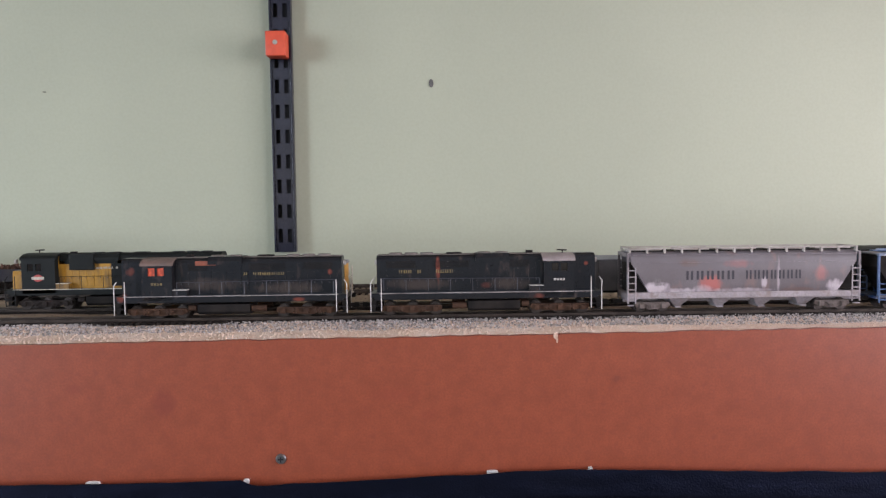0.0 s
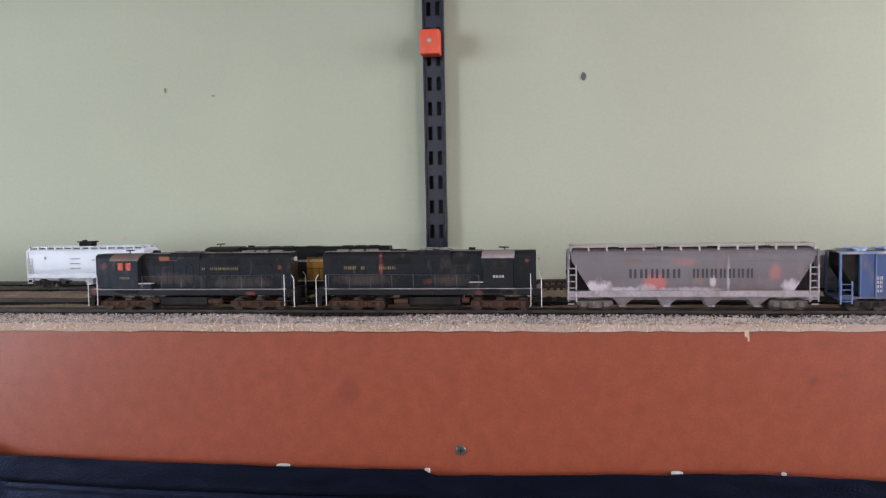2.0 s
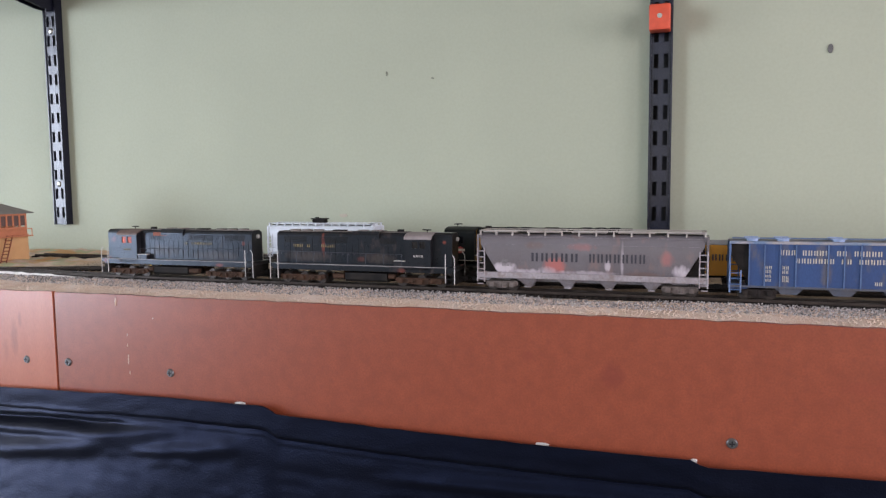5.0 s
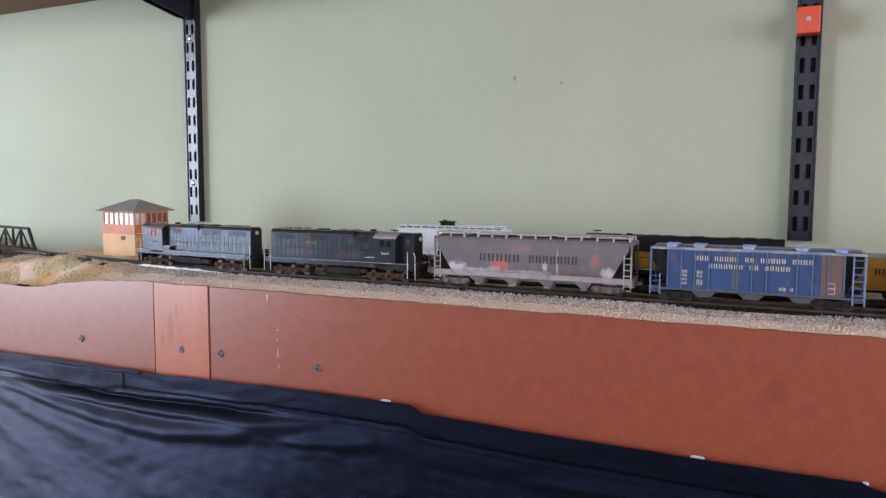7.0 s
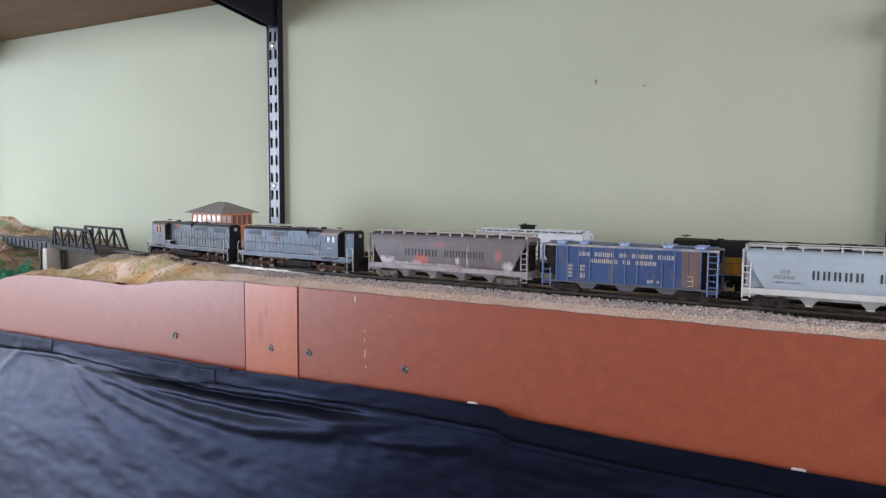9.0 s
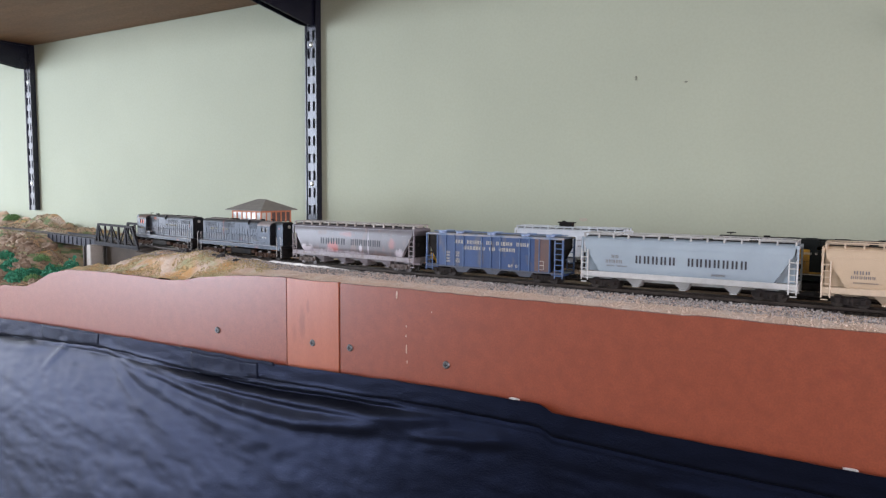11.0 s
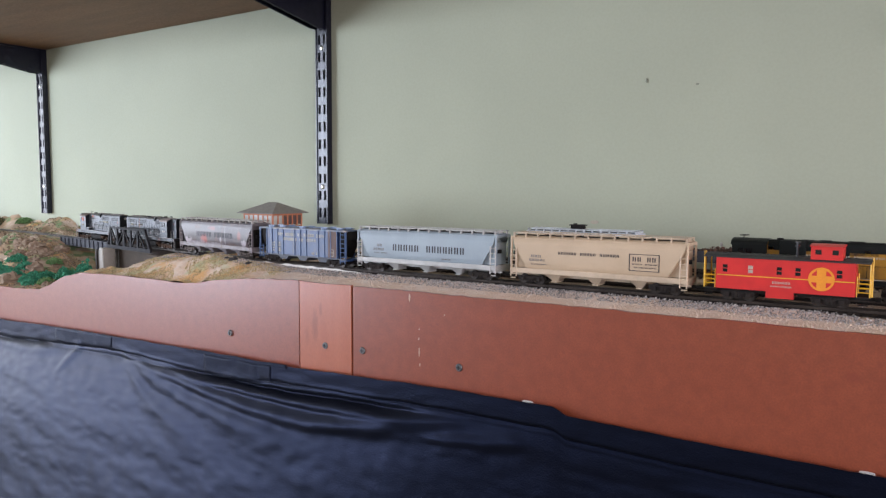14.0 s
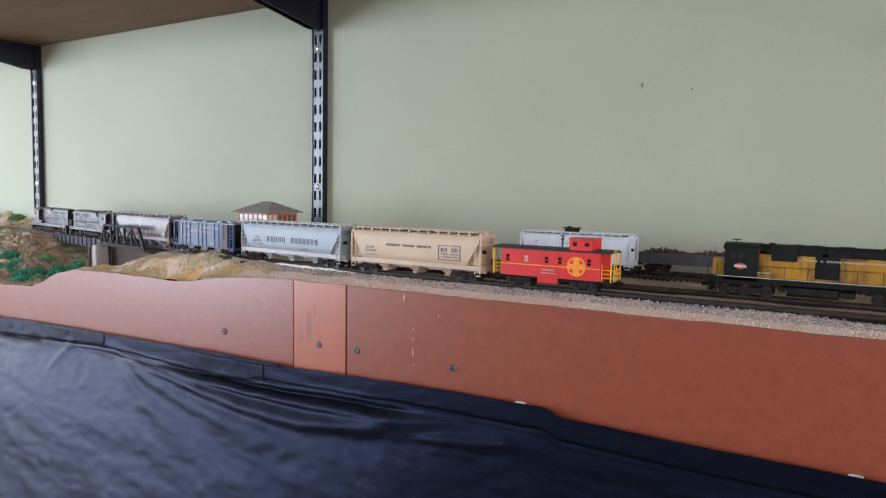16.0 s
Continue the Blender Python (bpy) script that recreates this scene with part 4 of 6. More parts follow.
    part("brake_blister", bm, body if not low_nose else M["loco_green"], lh)
    bm = box(B(), cab1 + 0.008, cab1 + 0.014, -0.002, 0.002, 0.0535, 0.0562, 0.0004)
    box(bm, cab1 + 0.072, cab1 + 0.086, -0.004, 0.004, 0.0535, 0.0552, 0.0005)
    pieces("exhaust", bm, M["under"], lh)
    bm = B()
    rod(bm, (cab0 + 0.008, 0.003, zt + 0.002), (cab0 + 0.008, 0.003, zt + 0.0058), 0.0005, 5)
    rod(bm, (cab0 + 0.004, 0.003, zt + 0.0055), (cab0 + 0.013, 0.003, zt + 0.0058), 0.0006, 5)
    rod(bm, (cab0 + 0.005, 0.005, zt + 0.0055), (cab0 + 0.011, 0.005, zt + 0.0058), 0.0006, 5)
    part("air_horn", bm, M["under"], cb)
    # handrails along the walkways
    bm = B()
    xs_ = [cab1 + 0.004 + (h - 0.012 - cab1 - 0.004) * i / 7 for i in range(8)]
    for sy in (-1, 1):
        rod(bm, (xs_[0], sy * 0.0162, 0.0325), (h - 0.0098, sy * 0.0162, 0.0335), 0.00026, 5)
        for x in xs_:
            rod(bm, (x, sy * 0.0162, 0.0205), (x, sy * 0.0162, 0.0325), 0.00028, 5)
    part("handrail", bm, post_mat, car, "thin walkway handrail")
    # step box under the cab side and battery box
    bm = B()
    for sy in (-1, 1):
        box(bm, cab1, cab1 + 0.0125, *sorted((sy * 0.0098, sy * 0.016)), 0.0205, 0.0255)
    bb = pieces("battery_box", bm, body, car)[0]
    bm = B()
    for sy in (-1, 1):
        box(bm, cab1, cab1 + 0.0128, *sorted((sy * 0.0099, sy * 0.0163)), 0.0255, 0.0261)
    pieces("box_lid", bm, rail_mat, bb)
    # fuel tank, air tanks
    bm = prism(B(), [(-0.0145, 0.006), (-0.012, 0.0035), (0.012, 0.0035), (0.0145, 0.006), (0.0145, 0.0125), (-0.0145, 0.0125)], "x", -0.030, 0.016)
    part("fuel_tank", bm, M["under"], car)
    bm = B()
    for sy in (-1, 1):
        rod(bm, (0.0175, sy * 0.012, 0.0085), (0.030, sy * 0.012, 0.0085), 0.0028, 10)
        rod(bm, (-0.038, sy * 0.012, 0.0095), (-0.0315, sy * 0.012, 0.0095), 0.0025, 10)
    pieces("air_tank", bm, bogie_mat, car)
    for x in (-h + 0.037, h - 0.037):
        bogie(car, x, (-0.0205, 0.0, 0.0205), bogie_mat)
    bm = B()
    for sx, x in ((-1, -h + 0.0035), (1, h - 0.005)):
        rod(bm, (x, 0, 0.047), (x + sx * 0.0018, 0, 0.047), 0.0022, 10)
    pieces("headlight", bm, M["rail_white"], lh)
    return car, cab0, cab1, h


def plate(name, car, x0, x1, z0, z1, y, mat, label="", rough_edge=0.0, seed=1, thick=0.0002):
    """A thin mark on a side, with an uneven edge."""
    rng = random.Random(seed)
    pts = []
    cx, cz, rx, rz = (x0 + x1) / 2, (z0 + z1) / 2, (x1 - x0) / 2, (z1 - z0) / 2
    if rough_edge:
        for i in range(22):
            a = 2 * math.pi * i / 22
            k = 1 - rough_edge * rng.random()
            pts.append((cx + rx * k * math.cos(a), cz + rz * k * math.sin(a)))
    else:
        pts = [(x0, z0), (x1, z0), (x1, z1), (x0, z1)]
    bm = prism(B(), pts, "y", *sorted((y, y + math.copysign(thick, y))))
    return part(name, bm, mat, car, label)


def center_flow(label, body, roof, sill, L, bays, group, bogie_mat, tall=1.17, cut=0.017, bulk=None):
    """A covered hopper with smooth curved sides, sloping ends and a roof walk."""
    car = thing("covered_hopper", label, "hopper car", group)
    h = L / 2
    w = 0.0166
    top = 0.047
    # tank: side outline with slope sheets at both ends, lofted over a rounded cross-section
    def ring(z):
        t = (z - 0.018) / (0.0415 - 0.018)
        e = cut * (1 - min(1, max(0, t)))
        return h - 0.004 - e
    prof = [(0.0142, 0.0165), (0.0158, 0.0185), (w, 0.024), (w, 0.032), (w - 0.0002, 0.0405), (w - 0.0012, 0.0455), (w - 0.0032, 0.0480), (0.010, 0.0492)]
    bm = B()
    cols = []
    for y, z in prof + [(-y, z) for y, z in reversed(prof)]:
        e = ring(min(z, 0.0415))
        row = [bm.verts.new((x, -y, z)) for x in np.linspace(-e, e, 13)]
        cols.append(row)
    k = len(cols)
    for i in range(k):
        a, c = cols[i], cols[(i + 1) % k]
        for j in range(12):
            bm.faces.new((a[j], a[j + 1], c[j + 1], c[j]))
    bm.faces.new([r[0] for r in cols])
    bm.faces.new([r[-1] for r in reversed(cols)])
    tank = smooth(part("tank", bm, body, car), 35)
    # weld seams and the shoulder line
    bm = B()
    for sy in (-1, 1):
        box(bm, -h + 0.006, h - 0.006, *sorted((sy * (w - 0.0003), sy * (w + 0.0002))), 0.0402, 0.0407)
        box(bm, -h + 0.004, h - 0.004, *sorted((sy * (w - 0.0018), sy * (w - 0.0008))), 0.0458, 0.0466)
    pieces("seam", bm, body, tank)
    # side sill
    bm = B()
    for sy in (-1, 1):
        box(bm, -h + 0.001, h - 0.001, *sorted((sy * 0.0135, sy * 0.0172)), 0.0125, 0.0180, 0.0005)
    box(bm, -h + 0.001, h - 0.001, -0.004, 0.004, 0.0085, 0.0125)
    for s in (-1, 1):
        box(bm, *sorted((s * (h - 0.001), s * (h - 0.004))), -0.0168, 0.0168, 0.0115, 0.0178)
    part("side_sill", bm, sill, car)
    # end posts, top sill and ladders
    bm = B()
    for s in (-1, 1):
        for sy in (-1, 1):
            box(bm, *sorted((s * (h - 0.001), s * (h - 0.0028))), *sorted((sy * 0.0148, sy * 0.0168)), 0.0175, 0.0475)
        box(bm, *sorted((s * (h - 0.0008), s * (h - 0.005))), -0.0155, 0.0155, 0.0455, 0.0482)
    pieces("end_post", bm, body, car)
    bm = B()
    for s in (-1, 1):
        box(bm, *sorted((s * (h - 0.004), s * (h - 0.0195))), -0.0118, 0.0118, 0.0182, 0.0405)
    pieces("end_bulkhead", bm, bulk or body, car)
    for s in (-1, 1):
        for sy in (-1, 1):
            ladder(car, *sorted((s * (h - 0.0018), s * (h - 0.0085))), sy * 0.0172, 0.0085, 0.0375, 6, sill)
            bm = box(B(), *sorted((s * (h - 0.0015), s * (h - 0.007))), *sorted((sy * 0.0155, sy * 0.0175)), 0.0062, 0.0072)
            part("stirrup", bm, sill, car)
        coupler(car, s * (h - 0.002), s)
        bm = B()
        rod(bm, (s * (h - 0.003), -0.006, 0.030), (s * (h - 0.003), -0.006, 0.0335), 0.003, 10)
        rod(bm, (s * (h - 0.006), 0.004, 0.0205), (s * (h - 0.012), 0.004, 0.0205), 0.003, 10)
        pieces("brake_cylinder", bm, M["under"], car)
    # roof walk with supports, leaving gaps under it
    bm = B()
    for sy in (-1, 1):
        box(bm, -h + 0.003, h - 0.003, *sorted((sy * 0.0118, sy * 0.0158)), 0.0513, 0.0520)
        n = 14
        for i in range(n):
            x = -h + 0.004 + (L - 0.008) * i / (n - 1)
            prism(bm, [(sy * 0.0155, 0.0478), (sy * 0.0150, 0.0515), (sy * 0.0125, 0.0515), (sy * 0.0125, 0.0484)], "x", x - 0.0007, x + 0.0007)
    for s in (-1, 1):
        box(bm, *sorted((s * (h - 0.003), s * (h - 0.007))), -0.0158, 0.0158, 0.0513, 0.0520)
    part("roof_walk", bm, roof, car)
    bm = B()
    for i in range(5):
        x = -h + 0.020 + (L - 0.04) * i / 4
        box(bm, x - 0.016, x + 0.016, -0.005, 0.005, 0.0490, 0.0515, 0.0008)
    pieces("hatch", bm, roof, car)
    # black slab that stands for the shadow in the gaps below the walk
    part("roof_shade", box(B(), -h + 0.006, h - 0.006, -0.0105, 0.0105, 0.0488, 0.0496), M["under"], car)
    # discharge hoppers
    span = 0.112 if bays == 4 else 0.094
    for i in range(bays):
        x = -span / 2 + span * i / (bays - 1)
        bm = B()
        q = 0.0105
        r = bmesh.ops.create_cone(bm, cap_ends=True, segments=4, radius1=0.0028 * 1.414, radius2=q * 1.3, depth=0.0085, matrix=Matrix.Translation((x, 0, 0.0087)) @ Matrix.Rotation(radians(45), 4, "Z"))
        for v in r["verts"]:
            v.co.y *= 1.55 if v.co.z > 0.008 else 2.6
        box(bm, x - 0.003, x + 0.003, -0.0105, 0.0105, 0.0035, 0.0048)
        part("discharge_chute", bm, sill, car)
    for s in (-1, 1):
        bogie(car, s * (h - 0.0245), (-0.0098, 0.0098), bogie_mat, 0.0052)
    if tall != 1.0:
        for o in car.children_recursive:
            for v in o.data.vertices:
                if v.co.z > 0.02:
                    v.co.z = 0.02 + (v.co.z - 0.02) * tall
    return car, h


def ribbed_hopper(label, L=0.177):
    car = thing("covered_hopper", label, "hopper car", "cars of the moving train")
    h = L / 2
    w = 0.0160
    body = M["hop_blue"]
    bm = prism(B(), [(-h + 0.0175, 0.0125), (h - 0.0175, 0.0125), (h - 0.003, 0.0375), (h - 0.003, 0.0485), (-h + 0.003, 0.0485), (-h + 0.003, 0.0375)], "y", -0.0135, 0.0135)
    part("slope_sheet", bm, M["under"], car)
    bm = B()
    for sy in (-1, 1):
        prism(bm, [(-h + 0.0165, 0.0125), (h - 0.0165, 0.0125), (h - 0.0165, 0.0485), (-h + 0.0165, 0.0485)], "y", *sorted((sy * 0.0136, sy * w)))
    side = pieces("side_sheet", bm, body, car)[0]
    for i in range(13):
        if i in (4, 8):
            continue
        x = -h + 0.0170 + (L - 0.034) * i / 12
        bm = B()
        for sy in (-1, 1):
            box(bm, x - 0.00045, x + 0.00045, *sorted((sy * (w - 0.0002), sy * (w + 0.0011))), 0.0125, 0.0485)
        pieces("rib", bm, M["hop_blue_rib"], side)
    plate("rust_panel", side, h - 0.0345, h - 0.0170, 0.0132, 0.0480, -w - 0.00005, M["hop_rust"], "brown rusted side panel")
    plate("grey_panel", side, h - 0.0290, h - 0.0235, 0.0150, 0.0245, -w - 0.0003, M["letter_pale"], "small stencilled panel")
    plate("panel_fill", side, h - 0.0285, h - 0.0240, 0.0155, 0.0195, -w - 0.0006, M["hop_rust"])
    plate("panel_fill", side, h - 0.0285, h - 0.0240, 0.0203, 0.0240, -w - 0.0006, M["hop_rust"])
    bm = B()
    for sy in (-1, 1):
        box(bm, -h + 0.001, h - 0.001, *sorted((sy * 0.0132, sy * 0.0168)), 0.0480, 0.0500, 0.0004)
    pieces("top_sill", bm, M["hop_bluetop"], car, "tan dusted top sill")
    bm = B()
    for sy in (-1, 1):
        box(bm, -h + 0.001, h - 0.001, *sorted((sy * 0.0138, sy * 0.0166)), 0.0110, 0.0128, 0.0003)
    pieces("side_sill", bm, M["hop_sill"], car, "grimy slate blue side sill")
    bm = B()
    for sy in (-1, 1):
        for s in (-1, 1):
            box(bm, *sorted((s * (h - 0.001), s * (h - 0.0026))), *sorted((sy * 0.0145, sy * 0.0163)), 0.0125, 0.0485)
    pieces("corner_post", bm, M["hop_blue_rib"], car)
    bm = box(B(), -h + 0.002, h - 0.002, -0.0145, 0.0145, 0.0488, 0.0503, 0.0006)
    part("roof", bm, M["hop_bluetop"], car)
    hatches = [-h + L * f for f in (0.11, 0.245, 0.48, 0.72, 0.89)]
    bm = B()
    for x in hatches:
        for sy in (-1, 1):
            rod(bm, (x, sy * 0.0085, 0.0500), (x, sy * 0.0085, 0.0522), 0.0046, 12)
    pieces("hatch", bm, M["hatch_blue"], car, "round blue hatch with light painted into its colour")
    bm = B()
    for x in hatches:
        for sy in (-1, 1):
            box(bm, x - 0.0058, x + 0.0058, *sorted((sy * 0.0075, sy * 0.0095)), 0.0521, 0.0530)
    pieces("hatch_strap", bm, M["hatch_blue"], car)
    part("roof_walk", box(B(), -h + 0.004, h - 0.004, -0.0035, 0.0035, 0.0516, 0.0524), M["hop_blue_rib"], car)
    for s in (-1, 1):
        ladder(car, *sorted((s * (h - 0.0018), s * (h - 0.0105))), -0.0168, 0.0065, 0.0475 if s > 0 else 0.0255, 7 if s > 0 else 4, M["hop_blue_rib"], r=0.00055)
        ladder(car, *sorted((s * (h - 0.0018), s * (h - 0.0105))), 0.0168, 0.0065, 0.0475, 7, M["hop_blue_rib"], r=0.00055)
        coupler(car, s * (h - 0.002), s)
        bm = box(B(), *sorted((s * (h - 0.001), s * (h - 0.016))), -0.0135, 0.0135, 0.0095, 0.0118)
        part("end_platform", bm, body, car)
        bogie(car, s * (h - 0.024), (-0.0098, 0.0098), M["bogie_dark"], 0.0052)
    for i in range(3):
        x = -0.040 + 0.040 * i
        bm = prism(B(), [(x - 0.013, 0.0125), (x + 0.013, 0.0125), (x + 0.006, 0.0055), (x - 0.006, 0.0055)], "y", -0.0125, 0.0125)
        part("discharge_chute", bm, M["hop_sill"], car)
    return car, h, w


def caboose(label):
    car = thing("caboose", label, "caboose", "cars of the moving train")
    h = 0.058
    red = M["cab_red"]
    wins = [(-0.0500, 0.0), (-0.0275, 0.0), (-0.0030, 0.0), (0.0125, 0.0), (0.0455, 0.0)]
    z0, z1 = 0.0275, 0.0345
    bm = B()
    for sy in (-1, 1):
        ya, yb = sorted((sy * 0.0155, sy * 0.0165))
        box(bm, -h, h, ya, yb, 0.0118, z0)
        box(bm, -h, h, ya, yb, z1, 0.0412)
        edge = -h
        for x, _ in wins:
            box(bm, edge, x - 0.0022, ya, yb, z0, z1)
            edge = x + 0.0022
        box(bm, edge, h, ya, yb, z0, z1)
    for s in (-1, 1):
        box(bm, *sorted((s * h, s * (h - 0.001))), -0.0155, 0.0155, 0.0118, 0.0412)
    body = part("body", bm, red, car)
    for k, (x, _) in enumerate(wins):
        for sy in (-1, 1):
            bm = box(B(), x - 0.0022, x + 0.0022, *sorted((sy * 0.0157, sy * 0.0160)), z0, z1)
            win = part("window", bm, M["dark_pane"] if k != 1 else M["letter_pale"], body)
            bm = box(B(), x - 0.0022, x + 0.0022, *sorted((sy * 0.0158, sy * 0.0166)), 0.0307, 0.0313)
            part("sash_bar", bm, red, win)
    bm = box(B(), -0.0140, 0.0095, -0.0150, -0.0090, 0.0055, 0.0119)
    box(bm, -0.0140, 0.0095, 0.0090, 0.0150, 0.0055, 0.0119)
    pieces("tool_box", bm, red, car)
    bm = box(B(), -h - 0.010, h + 0.010, -0.0120, 0.0120, 0.0088, 0.0117)
    part("underframe", bm, M["under"], car)
    pts = [(-0.0178, 0.0412), (0.0178, 0.0412), (0.0178, 0.0420), (0.010, 0.0440), (-0.010, 0.0440), (-0.0178, 0.0420)]
    part("roof", prism(B(), pts, "x", -h - 0.011, h + 0.011), M["cab_roof"], car)
    bm = B()
    for x in np.linspace(-h - 0.008, h + 0.006, 22):
        box(bm, x - 0.002, x + 0.002, -0.003, 0.003, 0.0444, 0.0448)
    part("roof_walk", bm, M["cab_roof"], car)
    # cupola
    bm = B()
    cx0, cx1 = 0.022, 0.0475
    for sy in (-1, 1):
        ya, yb = sorted((sy * 0.0130, sy * 0.0140))
        box(bm, cx0, cx1, ya, yb, 0.0415, 0.0485)
        box(bm, cx0, cx1, ya, yb, 0.0535, 0.0568)
        for a, c in ((cx0, cx0 + 0.0035), (cx0 + 0.0085, cx1 - 0.0085), (cx1 - 0.0035, cx1)):
            box(bm, a, c, ya, yb, 0.0485, 0.0535)
    box(bm, cx0, cx0 + 0.001, -0.0130, 0.0130, 0.0415, 0.0568)
    box(bm, cx1 - 0.001, cx1, -0.0130, 0.0130, 0.0415, 0.0568)
    cup = part("cupola", bm, red, car)
    bm = B()
    for a in (cx0 + 0.0035, cx1 - 0.0085):
        for sy in (-1, 1):
            box(bm, a, a + 0.005, *sorted((sy * 0.0128, sy * 0.0134)), 0.0485, 0.0535)
    pieces("window", bm, M["dark_pane"], cup)
    part("cupola_roof", prism(B(), [(-0.0150, 0.0566), (0.0150, 0.0566), (0.0150, 0.0572), (0.008, 0.0588), (-0.008, 0.0588), (-0.0150, 0.0572)], "x", cx0 - 0.001, cx1 + 0.001), red, cup)
    # the cupola is low
    for o in [cup] + list(cup.children):
        for v in o.data.vertices:
            v.co.z = 0.0415 + (v.co.z - 0.0415) * 0.86
    # stripe and round yellow mark, drawn as plain shapes
    plate("stripe", body, -h + 0.0005, h - 0.0005, 0.0242, 0.0250, -0.0165, M["yellow"], "yellow stripe")
    bm = B()
    cx, cz, r = 0.0315, 0.0258, 0.0105
    ring_o = [(cx + r * math.cos(a), cz + r * math.sin(a)) for a in np.linspace(0, 2 * math.pi, 36, endpoint=False)]
    prism(bm, ring_o, "y", -0.01690, -0.01665)
    disc = part("round_mark", bm, M["mark_orange"], body, "round yellow mark with a broad cross")
    bm = B()
    for su in (-1, 1):
        for sv in (-1, 1):
            arc = [(0.0086 * math.cos(t_), 0.0086 * math.sin(t_)) for t_ in np.linspace(0.36, 1.12, 8)]
            prism(bm, [(cx + su * u, cz + sv * v) for u, v in [(0.0037, 0.0030)] + arc], "y", -0.01705, -0.01685)
    pieces("red_quarter", bm, red, disc)
    letters("number_bars", body, [(-0.0085, 0.0190, 0.0022, 0.0026, 6, ()), (-0.0100, 0.0160, 0.0013, 0.0018, 10, ())], -0.0166, M["letter_pale"])
    # end platforms with yellow railings
    for s in (-1, 1):
        bm = box(B(), *sorted((s * h, s * (h + 0.012))), -0.0150, 0.0150, 0.0100, 0.0118)
        pf = part("end_platform", bm, M["under"], car)
        bm = B()
        for sy in (-1, 1):
            rod(bm, (s * (h + 0.011), sy * 0.0145, 0.0118), (s * (h + 0.011), sy * 0.0145, 0.0410), 0.0007, 6)
            for z in (0.016, 0.020, 0.024):
                rod(bm, (s * (h + 0.0015), sy * 0.0148, z), (s * (h + 0.011), sy * 0.0148, z), 0.0005, 5)
            rod(bm, (s * (h + 0.001), sy * 0.0148, 0.0118), (s * (h + 0.001), sy * 0.0148, 0.030), 0.0006, 5)
        for z in (0.015, 0.019, 0.0235):
            rod(bm, (s * (h + 0.011), -0.0145, z), (s * (h + 0.011), 0.0145, z), 0.0006, 5)
        for y in (-0.006, 0.0, 0.006):
            rod(bm, (s * (h + 0.011), y, 0.0118), (s * (h + 0.011), y, 0.0235), 0.0006, 5)
        ladder_bm = bm
        rod(ladder_bm, (s * (h + 0.0125), -0.009, 0.0118), (s * (h + 0.0125), -0.009, 0.0460), 0.0006, 5)
        rod(ladder_bm, (s * (h + 0.0125), -0.003, 0.0118), (s * (h + 0.0125), -0.003, 0.0460), 0.0006, 5)
        part("end_railing", bm, M["yellow"], pf, "yellow end railing")
        bm = B()
        box(bm, *sorted((s * (h + 0.003), s * (h + 0.010))), -0.0158, -0.0130, 0.0045, 0.0055)
        box(bm, *sorted((s * (h + 0.003), s * (h + 0.010))), -0.0158, -0.0130, 0.0075, 0.0083)
        part("step", bm, M["under"], pf)
        coupler(car, s * (h + 0.009), s)
        bogie(car, s * 0.0385, (-0.0095, 0.0095), M["bogie_dark"], 0.0052)
    rodm = B()
    rod(rodm, (0.010, -0.004, 0.043), (0.010, -0.004, 0.0570), 0.0010, 8)
    rod(rodm, (0.010, -0.004, 0.0530), (0.010, -0.004, 0.0545), 0.0022, 8)
    rod(rodm, (0.010, -0.004, 0.0570), (0.010, -0.004, 0.0580), 0.0026, 8)
    part("smoke_stack", rodm, M["cab_roof"], car)
    return car


# ---- the moving train ----
l1, c0, c1, h1 = diesel("weathered dark green-black diesel locomotive with red lit cab window, leading", M["loco_lead"], M["loco_roof"], M["loco_lead"], M["bogie"], M["rail_white"], M["rail_blue"], M["red_glow"], "diesel locomotives", cab_roof=M["brown_roof"])
l2, c0, c1, h1 = diesel("weathered dark green-black diesel locomotive running cab end last", M["loco_second"], M["loco_roof"], M["loco_second"], M["bogie"], M["rail_white"], M["rail_blue"], M["dark_pane"], "diesel locomotives", cab_roof=M["mauve_roof"])
letters("lettering", l1, [(-0.002, 0.0378, 0.0024, 0.0041, 12, (0, 1, 2, 4))], -0.0107, M["gold"])
letters("number", l1, [(c0 + 0.008, 0.0300, 0.0022, 0.0026, 4, ())], -0.01655, M["gold"])
letters("lettering", l2, [(0.029, 0.0375, 0.0030, 0.0041, 12, (4, 5, 6, 8))], 0.0107, M["gold"])
letters("number", l2, [(c0 + 0.008, 0.0300, 0.0022, 0.0026, 4, ())], 0.01655, M["rail_white"])
plate("rust_patch", l1, -0.032, -0.014, 0.0468, 0.0508, -0.0107, M["rust"])

up1, hh = center_flow("weathered grey covered hopper with dark lettering and red smears", M["hop_dirty"], M["hop_dirty_roof"], M["hop_pale"], 0.209, 4, "cars of the moving train", M["bogie_chalk"], bulk=M["under"])
letters("lettering", up1, [(-0.0515, 0.0290, 0.0078, 0.0091, 5, ()), (0.0015, 0.0290, 0.0078, 0.0073, 7, ())], -0.0167, M["letter_dark"])
letters("number", up1, [(-0.0790, 0.0275, 0.0026, 0.0030, 2, ()), (-0.0790, 0.0240, 0.0022, 0.0024, 4, ())], -0.0166, M["letter_grey"])

